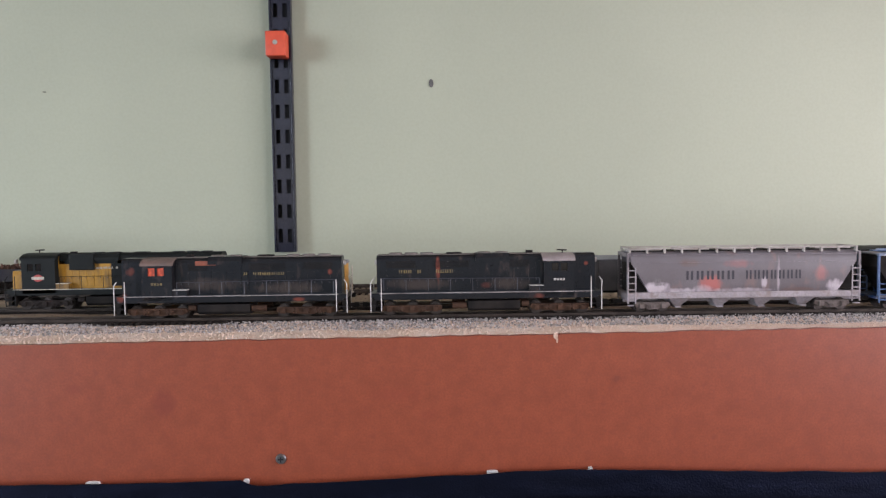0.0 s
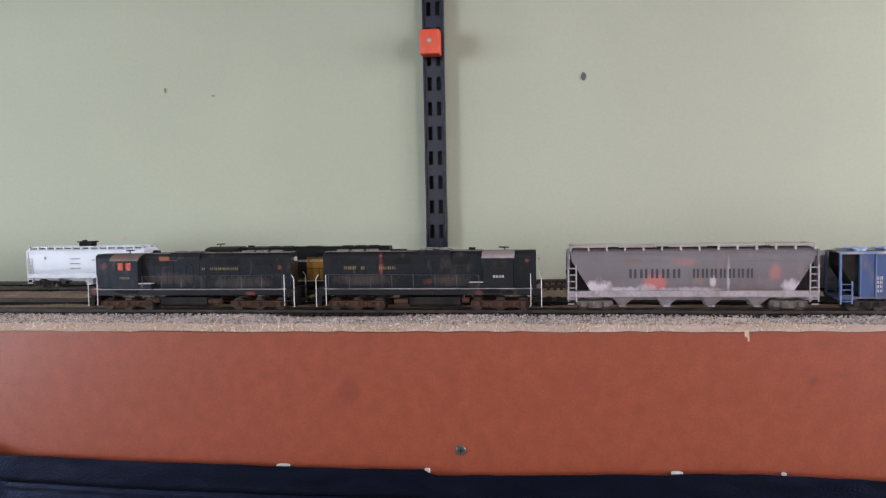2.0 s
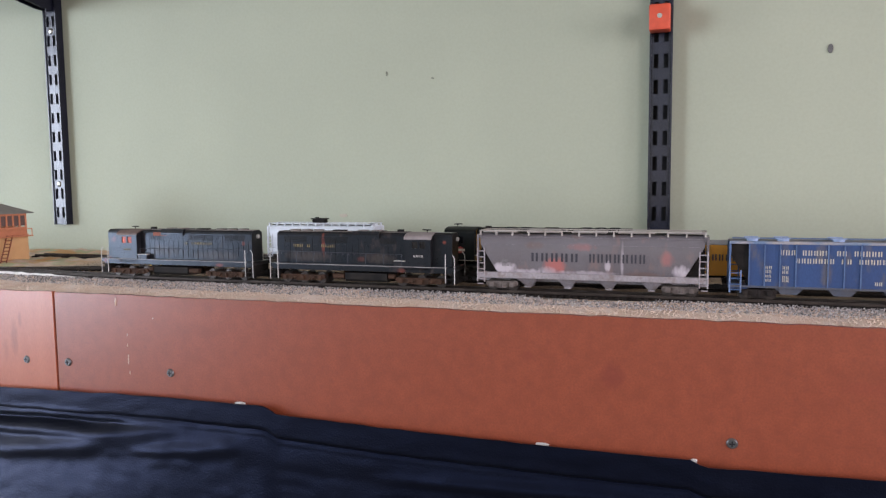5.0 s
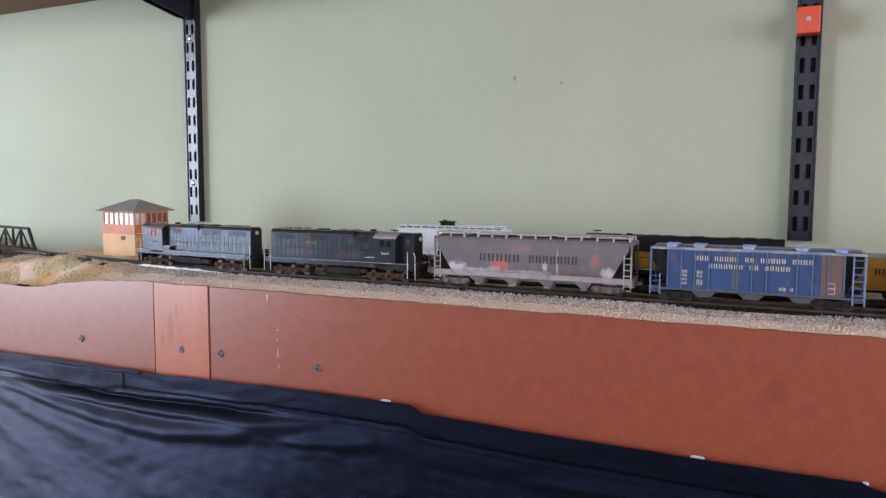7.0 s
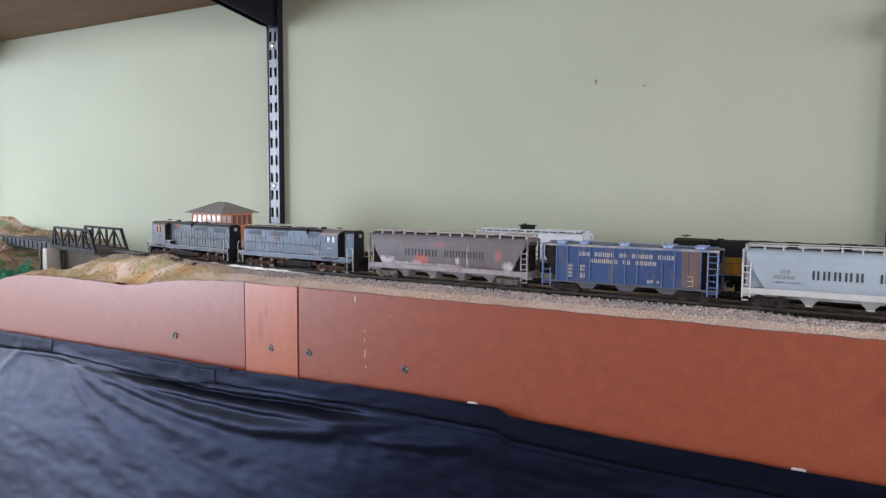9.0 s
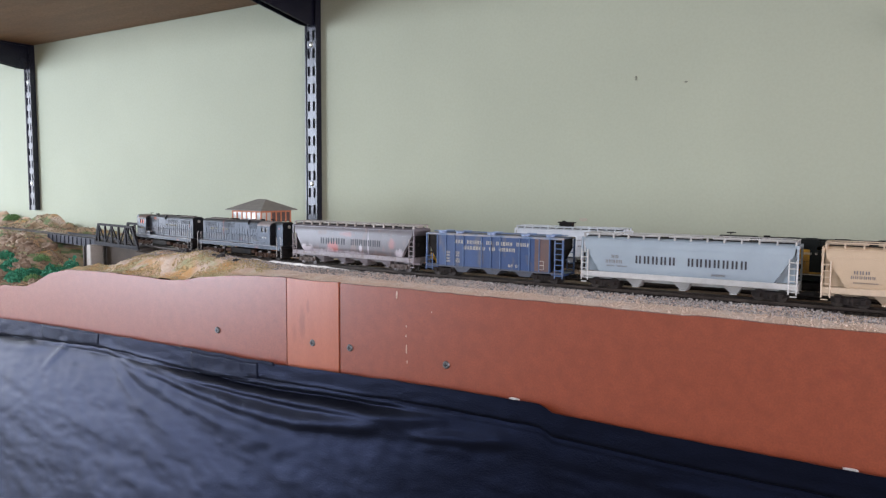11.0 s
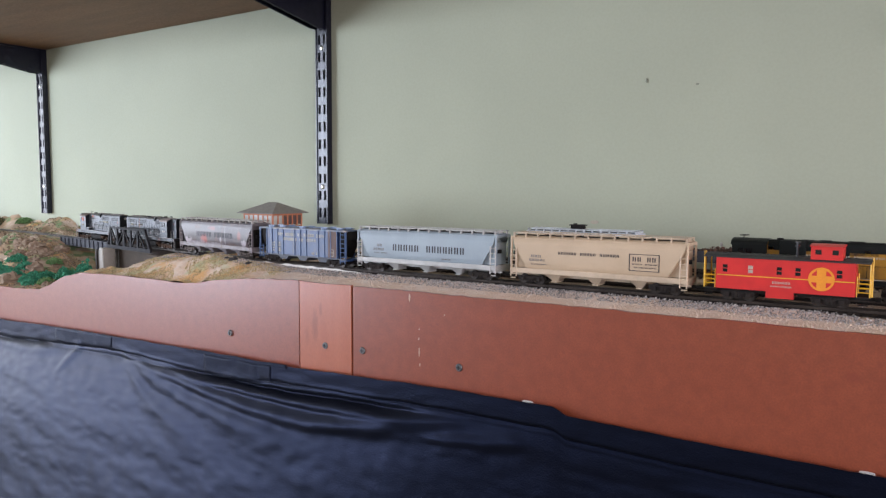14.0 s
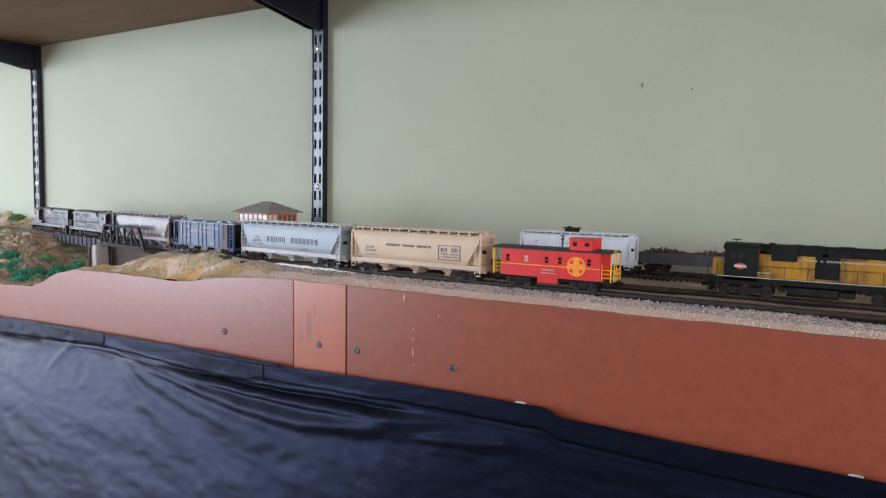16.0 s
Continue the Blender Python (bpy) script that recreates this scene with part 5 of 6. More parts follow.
blue, hb, wb = ribbed_hopper("faded blue ribbed covered hopper with cream lettering and rusted panel")
letters("lettering", blue, [(-0.048, 0.0390, 0.0042, 0.0042, 24, (3, 9, 12, 18, 23))], -wb - 0.0001, M["letter_pale"])
letters("lettering", blue, [(-0.036, 0.0325, 0.0040, 0.0042, 16, (7, 10))], -wb - 0.0001, M["letter_pale"])
letters("number", blue, [(-0.059, 0.0270, 0.0028, 0.0028, 2, ()), (-0.059, 0.0235, 0.0026, 0.0026, 2, ()), (-0.059, 0.0200, 0.0022, 0.0026, 2, ()), (-0.059, 0.0165, 0.0022, 0.0026, 2, ()), (-0.046, 0.0270, 0.0028, 0.0028, 2, ()), (-0.046, 0.0235, 0.0026, 0.0026, 2, ()), (-0.046, 0.0165, 0.0050, 0.0028, 2, ()), (0.022, 0.0155, 0.0030, 0.0030, 4, (2,))], -wb - 0.0001, M["letter_pale"])

grey, hg = center_flow("clean light grey covered hopper with dark lettering", M["hop_grey"], M["hop_grey_roof"], M["hop_grey_roof"], 0.207, 3, "cars of the moving train", M["bogie_dark"])
letters("lettering", grey, [(-0.0455, 0.0285, 0.0078, 0.0083, 5, ()), (0.0055, 0.0285, 0.0078, 0.0080, 7, ())], -0.0167, M["letter_dark"])
letters("number", grey, [(-0.070, 0.0325, 0.0034, 0.0042, 2, ()), (-0.076, 0.0275, 0.0034, 0.0036, 5, ()), (-0.075, 0.0240, 0.0014, 0.0022, 10, (4,))], -0.0167, M["letter_grey"])
letters("small_print", grey, [(0.028, 0.0205, 0.0020, 0.0022, 6, ())], -0.0166, M["letter_grey"])

tan, ht = center_flow("sand tan covered hopper with black lettering and a framed mark", M["hop_tan"], M["hop_tan_roof"], M["hop_tan_roof"], 0.196, 3, "cars of the moving train", M["bogie_dark"])
letters("lettering", tan, [(-0.040, 0.0350, 0.0030, 0.0036, 19, (6, 12))], -0.0167, M["letter_dark"])
letters("number", tan, [(-0.072, 0.0305, 0.0030, 0.0044, 3, ()), (-0.074, 0.0265, 0.0026, 0.0032, 6, ()), (-0.072, 0.0225, 0.0012, 0.0024, 8, ())], -0.0167, M["letter_grey"])
bm = B()
for a, c, e, f in ((0.038, 0.069, 0.0225, 0.0231), (0.038, 0.069, 0.0392, 0.0398), (0.038, 0.0388, 0.0225, 0.0398), (0.0682, 0.069, 0.0225, 0.0398)):
    box(bm, a, c, -0.0170, -0.0165, e, f)
part("mark_frame", bm, M["letter_dark"], tan, "rounded black outline of the framed mark")
letters("mark_bars", tan, [(0.0415, 0.0322, 0.0046, 0.0050, 5, (2,)), (0.0415, 0.0288, 0.0014, 0.0026, 10, (4,)), (0.0430, 0.0255, 0.0014, 0.0026, 9, ())], -0.0167, M["letter_dark"])

cab = caboose("bright red caboose with cupola and yellow end railings")

TRAIN = [(l1, -0.0575, 0.066, 0), (l2, 0.1675, 0.066, 180), (up1, 0.3955, 0.080, 0), (blue, 0.6025, 0.065, 0), (grey, 0.8125, 0.079, 0), (tan, 1.030, 0.074, 0), (cab, 1.211, 0.0385, 0)]


# ---- standing yard cars ----
yl, yc0, yc1, yh = diesel("grimy yellow and dark green diesel locomotive standing in the yard", M["loco_yellow"], M["loco_green"], M["loco_green"], M["bogie_dark"], M["letter_pale"], M["loco_green"], M["dark_pane"], "yard cars", low_nose=True, L=0.214, extra=M["loco_yellow"])
yl.matrix_world = pose(-0.190, YARD["second"], RAIL_Z)
bm = prism(B(), [(-0.01005, 0.0445), (0.01005, 0.0445), (0.01005, 0.0500), (0.0090, 0.0525), (0.006, 0.0545), (-0.006, 0.0545), (-0.0090, 0.0525), (-0.01005, 0.0500)], "x", yc1 + 0.001, yh - 0.005)
part("green_upper_hood", bm, M["loco_green"], yl, "dark green upper hood")
part("equipment_box", box(B(), yc1 + 0.012, yc1 + 0.036, -0.0130, 0.0130, 0.0385, 0.0545, 0.0008), M["loco_green"], yl)
plate("dark_panel", yl, yc1 + 0.052, yc1 + 0.074, 0.0225, 0.0445, -0.0103, M["loco_green"])
letters("lettering", yl, [(yc1 + 0.036, 0.0395, 0.0020, 0.0026, 40, (7, 9, 15))], -0.0107, M["letter_pale"])
bm = B()
pts = [(yc0 + 0.016 + 0.0046 * math.cos(a), 0.0315 + 0.0034 * math.sin(a)) for a in np.linspace(0, 2 * math.pi, 20, endpoint=False)]
prism(bm, pts, "y", -0.0168, -0.0165)
part("round_mark", bm, M["logo_red"], yl, "red round mark with a pale bar")
plate("mark_bar", yl, yc0 + 0.0100, yc0 + 0.022, 0.0302, 0.0328, -0.0170, M["letter_pale"])

white, hw = center_flow("white covered hopper standing on a yard track", M["hop_white"], M["hop_white"], M["hop_white"], 0.160, 3, "yard cars", M["bogie_dark"], tall=1.0, cut=0.006)
white.matrix_world = pose(-0.497, YARD["third"], RAIL_Z)
letters("small_print", white, [(-0.055, 0.036, 0.0035, 0.004, 1, ()), (-0.02, 0.036, 0.0015, 0.0024, 6, ()), (-0.02, 0.030, 0.0015, 0.0024, 6, ()), (-0.02, 0.024, 0.0015, 0.0024, 6, ()), (0.01, 0.034, 0.0020, 0.0032, 10, (5,)), (0.015, 0.026, 0.002, 0.003, 8, (3,))], -0.0168, M["letter_grey"])
bm = B()
box(bm, -0.021, -0.003, 0.004, 0.014, 0.0505, 0.0560, 0.0006)
box(bm, -0.023, -0.001, 0.003, 0.015, 0.0560, 0.0575, 0.0004)
box(bm, -0.018, -0.014, 0.006, 0.011, 0.0575, 0.0590, 0.0003)
part("roof_vent", bm, M["under"], white)


def gondola(label):
    car = thing("gondola", label, "gondola car", "yard cars")
    h = 0.082
    grey_m = M["gond"]
    bm = box(B(), -h, h, -0.0155, 0.0155, 0.0115, 0.0130)
    for sy in (-1, 1):
        box(bm, -h, h, *sorted((sy * 0.0145, sy * 0.0155)), 0.0130, 0.0265)
    for s in (-1, 1):
        box(bm, *sorted((s * h, s * (h - 0.001))), -0.0145, 0.0145, 0.0130, 0.0265)
    part("body", bm, grey_m, car)
    for i in range(12):
        x = -h + 0.003 + (2 * h - 0.006) * i / 11
        bm = B()
        for sy in (-1, 1):
            box(bm, x - 0.0009, x + 0.0009, *sorted((sy * 0.0155, sy * 0.0166)), 0.0120, 0.0265)
        pieces("rib", bm, grey_m, car)
    for s in (-1, 1):
        bogie(car, s * (h - 0.022), (-0.0098, 0.0098), M["bogie_dark"], 0.0052)
        coupler(car, s * (h - 0.002), s)
    rng = random.Random(3)
    bm = B()
    for i in range(420):
        x, y = rng.uniform(-h + 0.003, h - 0.003), rng.uniform(-0.0135, 0.0135)
        z = 0.0235 + 0.006 * (0.5 + 0.5 * math.sin(x * 90)) * rng.random() + 0.003 * rng.random()
        m = Matrix.Translation((x, y, z)) @ Euler((rng.uniform(0, 6), rng.uniform(0, 6), rng.uniform(0, 6))).to_matrix().to_4x4() @ Matrix.Diagonal((rng.uniform(0.002, 0.006), rng.uniform(0.001, 0.003), rng.uniform(0.0004, 0.0015), 1))
        bmesh.ops.create_cube(bm, size=1.0, matrix=m)
    ob = part("scrap_load", bm, M["scrap"], car, "rusty scrap metal load")
    return car


M["gond"] = material("slate_grey_gondola", (0.045, 0.05, 0.07), (0.085, 0.085, 0.10), 0.6, scale=80, fine=1400, amount=1.0)
M["scrap"] = material("rusty_scrap", (0.20, 0.10, 0.065), (0.09, 0.05, 0.04), 0.85, scale=100, fine=1500, by_object=0.6)
gn = gondola("slate grey gondola loaded with rusty scrap metal")
gn.matrix_world = pose(-0.343, YARD["fourth"], RAIL_Z)


# ---- more standing cars and the yellow machine ----
def boxcar(label, category, L, H, body, roof, group="yard cars"):
    car = thing("boxcar", label, category, group)
    h = L / 2
    part("body", box(B(), -h, h, -0.0155, 0.0155, 0.0115, H - 0.003, 0.0004), body, car)
    part("roof", prism(B(), [(-0.0165, H - 0.003), (0.0165, H - 0.003), (0.0165, H - 0.002), (0.009, H), (-0.009, H), (-0.0165, H - 0.002)], "x", -h - 0.001, h + 0.001), roof, car)
    for i in range(9):
        x = -h + 0.002 + (L - 0.004) * i / 8
        bm = B()
        for sy in (-1, 1):
            box(bm, x - 0.0005, x + 0.0005, *sorted((sy * 0.0154, sy * 0.0162)), 0.0118, H - 0.003)
        pieces("rib", bm, body, car)
    part("underframe", box(B(), -h, h, -0.008, 0.008, 0.0085, 0.0115), M["under"], car)
    for s in (-1, 1):
        bogie(car, s * (h - 0.022), (-0.0098, 0.0098), M["bogie_dark"], 0.0052)
        coupler(car, s * (h - 0.002), s)
        bm = B()
        rod(bm, (s * (h + 0.004), -0.012, 0.010), (s * (h + 0.004), -0.012, H - 0.006), 0.0006, 6)
        rod(bm, (s * (h + 0.004), 0.012, 0.010), (s * (h + 0.004), 0.012, H - 0.006), 0.0006, 6)
        for z in (0.016, 0.022, 0.028):
            rod(bm, (s * (h + 0.004), -0.012, z), (s * (h + 0.004), 0.012, z), 0.0005, 6)
        box(bm, *sorted((s * h, s * (h + 0.005))), -0.014, 0.014, 0.0100, 0.0115)
        part("end_railing", bm, M["letter_pale"], car)
    return car


M["roof_grey"] = material("dull_grey_roof", (0.22, 0.23, 0.24), None, 0.6, scale=60)
M["dark_car"] = material("charcoal_grey_car", (0.055, 0.055, 0.06), (0.085, 0.08, 0.08), 0.6, scale=60)
M["yellow_car"] = material("ochre_yellow_car", (0.55, 0.27, 0.02), (0.44, 0.21, 0.02), 0.5, scale=60, fine=1500, amount=0.7)
yb = boxcar("ochre yellow boxcar with grey roof standing in the yard", "boxcar", 0.094, 0.044, M["yellow_car"], M["roof_grey"])
yb.matrix_world = pose(-0.013, YARD["second"], RAIL_Z)
letters("lettering", yb, [(0.0, 0.026, 0.006, 0.006, 5, ())], -0.0163, M["letter_dark"])
db = boxcar("charcoal grey boxcar standing in the yard", "boxcar", 0.17, 0.045, M["dark_car"], M["roof_grey"])
db.matrix_world = pose(0.285, YARD["second"], RAIL_Z)
gb = boxcar("dark green high boxcar standing in the yard", "boxcar", 0.19, 0.0515, M["loco_green"], M["loco_green"])
gb.matrix_world = pose(0.50, YARD["second"], RAIL_Z)

mach = thing("rail_tractor", "small bright yellow machine with black wheels", "machine", "", pose(-0.668, 0.190, 1.0962))
bm = prism(B(), [(-0.028, 0.003), (0.020, 0.003), (0.026, 0.006), (0.025, 0.0125), (0.004, 0.0135), (0.0, 0.0165), (-0.026, 0.0165), (-0.028, 0.012)], "y", -0.0095, 0.0095, 0.0006)
part("body", bm, M["yellow"], mach)
part("hood", box(B(), 0.004, 0.021, -0.0075, 0.0075, 0.0128, 0.0165, 0.001), M["yellow"], mach)
part("deck", box(B(), -0.022, -0.002, -0.006, 0.006, 0.0166, 0.0185, 0.0006), M["rail_white"], mach)
for x in (-0.017, 0.014):
    for sy in (-1, 1):
        part("wheel", rod(B(), (x, sy * 0.0090, 0.0048), (x, sy * 0.0122, 0.0048), 0.0052, 16), M["under"], mach)

# ---- signal tower ----
M["tower_orange"] = material("orange_red_tower_wood", (0.60, 0.23, 0.12), (0.50, 0.185, 0.095), 0.6, scale=60, fine=1500, amount=0.7)
M["tower_tan"] = material("yellow_tan_tower_boards", (0.70, 0.42, 0.20), (0.62, 0.36, 0.17), 0.6, scale=60, fine=1500, amount=0.7)
M["tower_roof"] = material("grey_shingle_roof", (0.25, 0.24, 0.21), (0.19, 0.18, 0.165), 0.8, scale=90, fine=1800, amount=0.9)
M["tower_pane"] = material("pale_window_pane", (0.60, 0.60, 0.55), None, 0.12, scale=60)
tw = thing("signal_tower", "orange and tan model railway signal tower with grey hipped roof", "tower", "", pose(-1.0115, 0.214, 1.0945))
W = 0.0335
H1, H2 = 0.036, 0.0695
low = part("lower_storey", box(B(), -W, W, -W, W, -0.004, H1), M["tower_tan"], tw)
for i in range(9):
    z = 0.001 + i * 0.0038
    bm = box(B(), -W - 0.0006, W + 0.0006, -W - 0.0006, W + 0.0006, z, z + 0.0033)
    part("board", bm, M["tower_tan"], low)
part("belt_board", box(B(), -W - 0.0014, W + 0.0014, -W - 0.0014, W + 0.0014, H1 - 0.001, H1 + 0.0025), M["tower_orange"], tw)
upp = part("upper_storey", box(B(), -W, W, -W, W, H1 + 0.0025, H1 + 0.0135), M["tower_orange"], tw)
part("interior", box(B(), -W + 0.014, W - 0.014, -W + 0.014, W - 0.014, H1 + 0.013, H2), M["tower_tan"], tw)
part("top_plate", box(B(), -W, W, -W, W, H2 - 0.003, H2), M["tower_orange"], tw)
for k in range(7):
    f = -W + 0.0012 + (2 * W - 0.0024) * k / 6
    for side in range(4):
        bm = B()
        r = 0.0012
        if side < 2:
            yy = (-W + r) if side == 0 else (W - r)
            box(bm, f - r, f + r, yy - r, yy + r, H1 + 0.0135, H2 - 0.003)
        else:
            xx = (-W + r) if side == 2 else (W - r)
            if 0 < k < 6:
                box(bm, xx - r, xx + r, f - r, f + r, H1 + 0.0135, H2 - 0.003)
        if bm.verts:
            part("mullion", bm, M["tower_orange"], upp)
        else:
            bm.free()
for k in range(6):
    f0 = -W + 0.0024 + (2 * W - 0.0024) * k / 6
    f1 = f0 + (2 * W - 0.0024) / 6 - 0.0024
    part("window_pane", box(B(), f0, f1, -W + 0.0010, -W + 0.0015, H1 + 0.0135, H2 - 0.003), M["tower_pane"], upp)
    if k < 2:
        part("window_pane", box(B(), W - 0.0015, W - 0.0010, f0, f1, H1 + 0.0135, H2 - 0.003), M["tower_pane"], upp)
    else:
        part("window_pane", box(B(), W - 0.0015, W - 0.0010, f0, f1, H1 + 0.0155, H2 - 0.003), M["hop_rust"], upp)
part("small_window", box(B(), 0.006, 0.014, -W - 0.0012, -W - 0.0004, H1 - 0.010, H1 - 0.004), M["hop_rust"], low)
e = W + 0.0075
bm = B()
base = [bm.verts.new((x, y, H2)) for x, y in ((-e, -e), (e, -e), (e, e), (-e, e))]
eave = [bm.verts.new((x, y, H2 + 0.0012)) for x, y in ((-e, -e), (e, -e), (e, e), (-e, e))]
ridge = [bm.verts.new((-0.010, 0, H2 + 0.0180)), bm.verts.new((0.010, 0, H2 + 0.0180))]
bm.faces.new(base[::-1])
for i in range(4):
    bm.faces.new((base[i], base[(i + 1) % 4], eave[(i + 1) % 4], eave[i]))
bm.faces.new((eave[0], eave[1], ridge[1], ridge[0]))
bm.faces.new((eave[1], eave[2], ridge[1]))
bm.faces.new((eave[2], eave[3], ridge[0], ridge[1]))
bm.faces.new((eave[3], eave[0], ridge[0]))
part("roof", bm, M["tower_roof"], tw)
bm = B()
rod(bm, (W + 0.016, -W + 0.006, 0.0), (W + 0.003, -W + 0.03, H1 + 0.002), 0.0009, 5)
rod(bm, (W + 0.020, -W + 0.012, 0.0), (W + 0.007, -W + 0.036, H1 + 0.002), 0.0009, 5)
for k in range(8):
    t = (k + 0.5) / 8
    rod(bm, (W + 0.016 - 0.013 * t, -W + 0.006 + 0.024 * t, (H1 + 0.002) * t), (W + 0.020 - 0.013 * t, -W + 0.012 + 0.024 * t, (H1 + 0.002) * t), 0.0007, 5)
part("outside_stair", bm, M["rust"], tw)
bm = box(B(), W, W + 0.012, -W + 0.002, W, H1 - 0.0005, H1 + 0.001)
rod(bm, (W + 0.0115, -W + 0.004, H1), (W + 0.0115, -W + 0.004, H1 + 0.011), 0.0006, 5)
rod(bm, (W + 0.0115, W - 0.002, H1), (W + 0.0115, W - 0.002, H1 + 0.011), 0.0006, 5)
rod(bm, (W + 0.0115, -W + 0.004, H1 + 0.011), (W + 0.0115, W - 0.002, H1 + 0.011), 0.0006, 5)
part("balcony", bm, M["tower_orange"], tw)

# ---- truss bridge, girder bridge and piers ----
M["bridge"] = material("black_bridge_steel", (0.012, 0.012, 0.016), (0.022, 0.021, 0.024), 0.7, spec=0.2, scale=80, fine=1500)
M["girder"] = material("blue_grey_girder", (0.025, 0.028, 0.04), (0.045, 0.047, 0.06), 0.6, spec=0.2, scale=80, fine=1500)
M["concrete"] = material("pale_plaster_concrete", (0.52, 0.49, 0.45), (0.40, 0.36, 0.31), 0.9, scale=70, fine=1500, amount=0.9)
M["brown_wall"] = material("brown_abutment", (0.09, 0.066, 0.048), (0.06, 0.045, 0.034), 0.9, scale=60, fine=1500, amount=0.9)
M["timber"] = material("dark_timber", (0.06, 0.052, 0.05), (0.10, 0.085, 0.075), 0.8, scale=90)
bx0, bx1 = -1.402, -1.222
bp0, bp1 = Vector((bx0, main_y(bx0), RAIL_Z)), Vector((bx1, main_y(bx1), RAIL_Z))
bl = (bp1 - bp0).length
truss = thing("truss_bridge", "black steel truss bridge carrying the main track", "bridge", "", Matrix.Translation(bp0) @ Matrix.Rotation(math.atan2(bp1.y - bp0.y, bp1.x - bp0.x), 4, "Z"))
for sy in (-1, 1):
    yy = sy * 0.0275
    top = 0.0335
    side = part("bottom_chord", box(B(), 0, bl, yy - 0.002, yy + 0.002, -0.007, -0.0005), M["bridge"], truss)
    part("top_chord", box(B(), 0.018, bl - 0.022, yy - 0.0018, yy + 0.0018, top - 0.004, top), M["bridge"], side)
    bm = prism(B(), [(0.0, -0.003), (0.005, -0.003), (0.0225, top - 0.001), (0.0165, top - 0.001)], "y", yy - 0.0019, yy + 0.0019)
    part("end_post", bm, M["bridge"], side)
    bm = prism(B(), [(bl, -0.003), (bl - 0.005, -0.003), (bl - 0.0265, top - 0.001), (bl - 0.0205, top - 0.001)], "y", yy - 0.0019, yy + 0.0019)
    part("end_post", bm, M["bridge"], side)
    n = 5
    for i in range(n):
        xa = 0.018 + (bl - 0.040) * i / n
        xb = 0.018 + (bl - 0.040) * (i + 1) / n
        part("post", prism(B(), [(xa - 0.0035, -0.002), (xa + 0.0035, -0.002), (xa + 0.0016, top - 0.003), (xa - 0.0016, top - 0.003)], "y", yy - 0.0014, yy + 0.0014), M["bridge"], side)
        lo_, hi_ = (xa, xb) if i % 2 else (xb, xa)
        bm = prism(B(), [(lo_ - 0.0016, -0.002), (lo_ + 0.0016, -0.002), (hi_ + 0.0016, top - 0.003), (hi_ - 0.0016, top - 0.003)], "y", yy - 0.0010, yy + 0.0010)
        part("diagonal", bm, M["bridge"], side)
part("deck", box(B(), 0, bl, -0.025, 0.025, -0.0085, -0.0048), M["timber"], truss)

gx0 = -1.66
gp0, gp1 = Vector((gx0, main_y(gx0), RAIL_Z)), Vector((bx0 - 0.004, main_y(bx0 - 0.004), RAIL_Z))
gl = (gp1 - gp0).length
gird = thing("girder_bridge", "blue grey plate girder bridge on timber posts", "bridge", "", Matrix.Translation(gp0) @ Matrix.Rotation(math.atan2(gp1.y - gp0.y, gp1.x - gp0.x), 4, "Z"))
for sy in (-1, 1):
    side = part("girder", box(B(), 0, gl, sy * 0.021 - 0.001, sy * 0.021 + 0.001, -0.015, 0.0015), M["girder"], gird)
    part("flange", box(B(), 0, gl, sy * 0.021 - 0.0026, sy * 0.021 + 0.0026, 0.0008, 0.0022), M["girder"], side)
    for i in range(12):
        x = gl * (i + 0.5) / 12
        part("stiffener", box(B(), x - 0.0006, x + 0.0006, sy * 0.0225 - 0.0012, sy * 0.0225 + 0.0012, -0.0145, 0.0008), M["girder"], side)
part("deck", box(B(), 0, gl, -0.020, 0.020, -0.0085, -0.0048), M["timber"], gird)
for i, x in enumerate((gl - 0.035, gl - 0.045, gl - 0.060, gl - 0.075)):
    for sy in (-1, 1):
        part("post", box(B(), x - 0.003, x + 0.003, sy * 0.016 - 0.003, sy * 0.016 + 0.003, -0.075, -0.0148), M["timber"], gird)


def bridge_block(name, x, y0, y1, half, label, mat, category):
    ob = thing(name, label, category, "bridge piers", Matrix.Translation((x, main_y(x), 0)) @ Matrix.Rotation(math.atan2(main_y(x + 0.05) - main_y(x - 0.05), 0.1), 4, "Z"))
    bm = prism(B(), [(-half - 0.004, 1.015), (half + 0.004, 1.015), (half, RAIL_Z - 0.0086), (-half, RAIL_Z - 0.0086)], "y", y0, y1, 0.0012)
    part("block", bm, mat, ob)
    return ob


bridge_block("bridge_pier", -1.413, -0.036, -0.012, 0.0075, "pale plaster bridge pier under the truss end", M["concrete"], "pier")
bridge_block("bridge_wall", -1.31, -0.004, 0.010, 0.098, "dark brown wall under the truss bridge", M["brown_wall"], "wall")
bridge_block("bridge_abutment", -1.205, -0.034, 0.036, 0.018, "brown bridge abutment under the truss end", M["brown_wall"], "pier")

# glossy white ridge, added to produce the bright glare beside the main track
bm = B()
rows_ = []
for i in range(60):
    x = -1.06 + 0.345 * i / 59
    lump = 0.5 + 0.5 * min(1.0, max(-1.0, 2.2 * noise.noise((x * 45, 1, 0)) + 0.5))
    taper = min(1.0, (i + 1) / 8, (60 - i) / 8)
    top_ = 1.0958 + 0.0034 * lump * taper
    off = 0.0178 + 0.0012 * noise.noise((x * 40, 4, 0))
    rows_.append([bm.verts.new((x, main_y(x) - off - w_, z_)) for w_, z_ in ((-0.0012, 1.0935), (-0.0006, top_ - 0.0004), (0.0002, top_), (0.0010, top_ - 0.0006), (0.0017, top_ - 0.0022), (0.0030, 1.0935))])
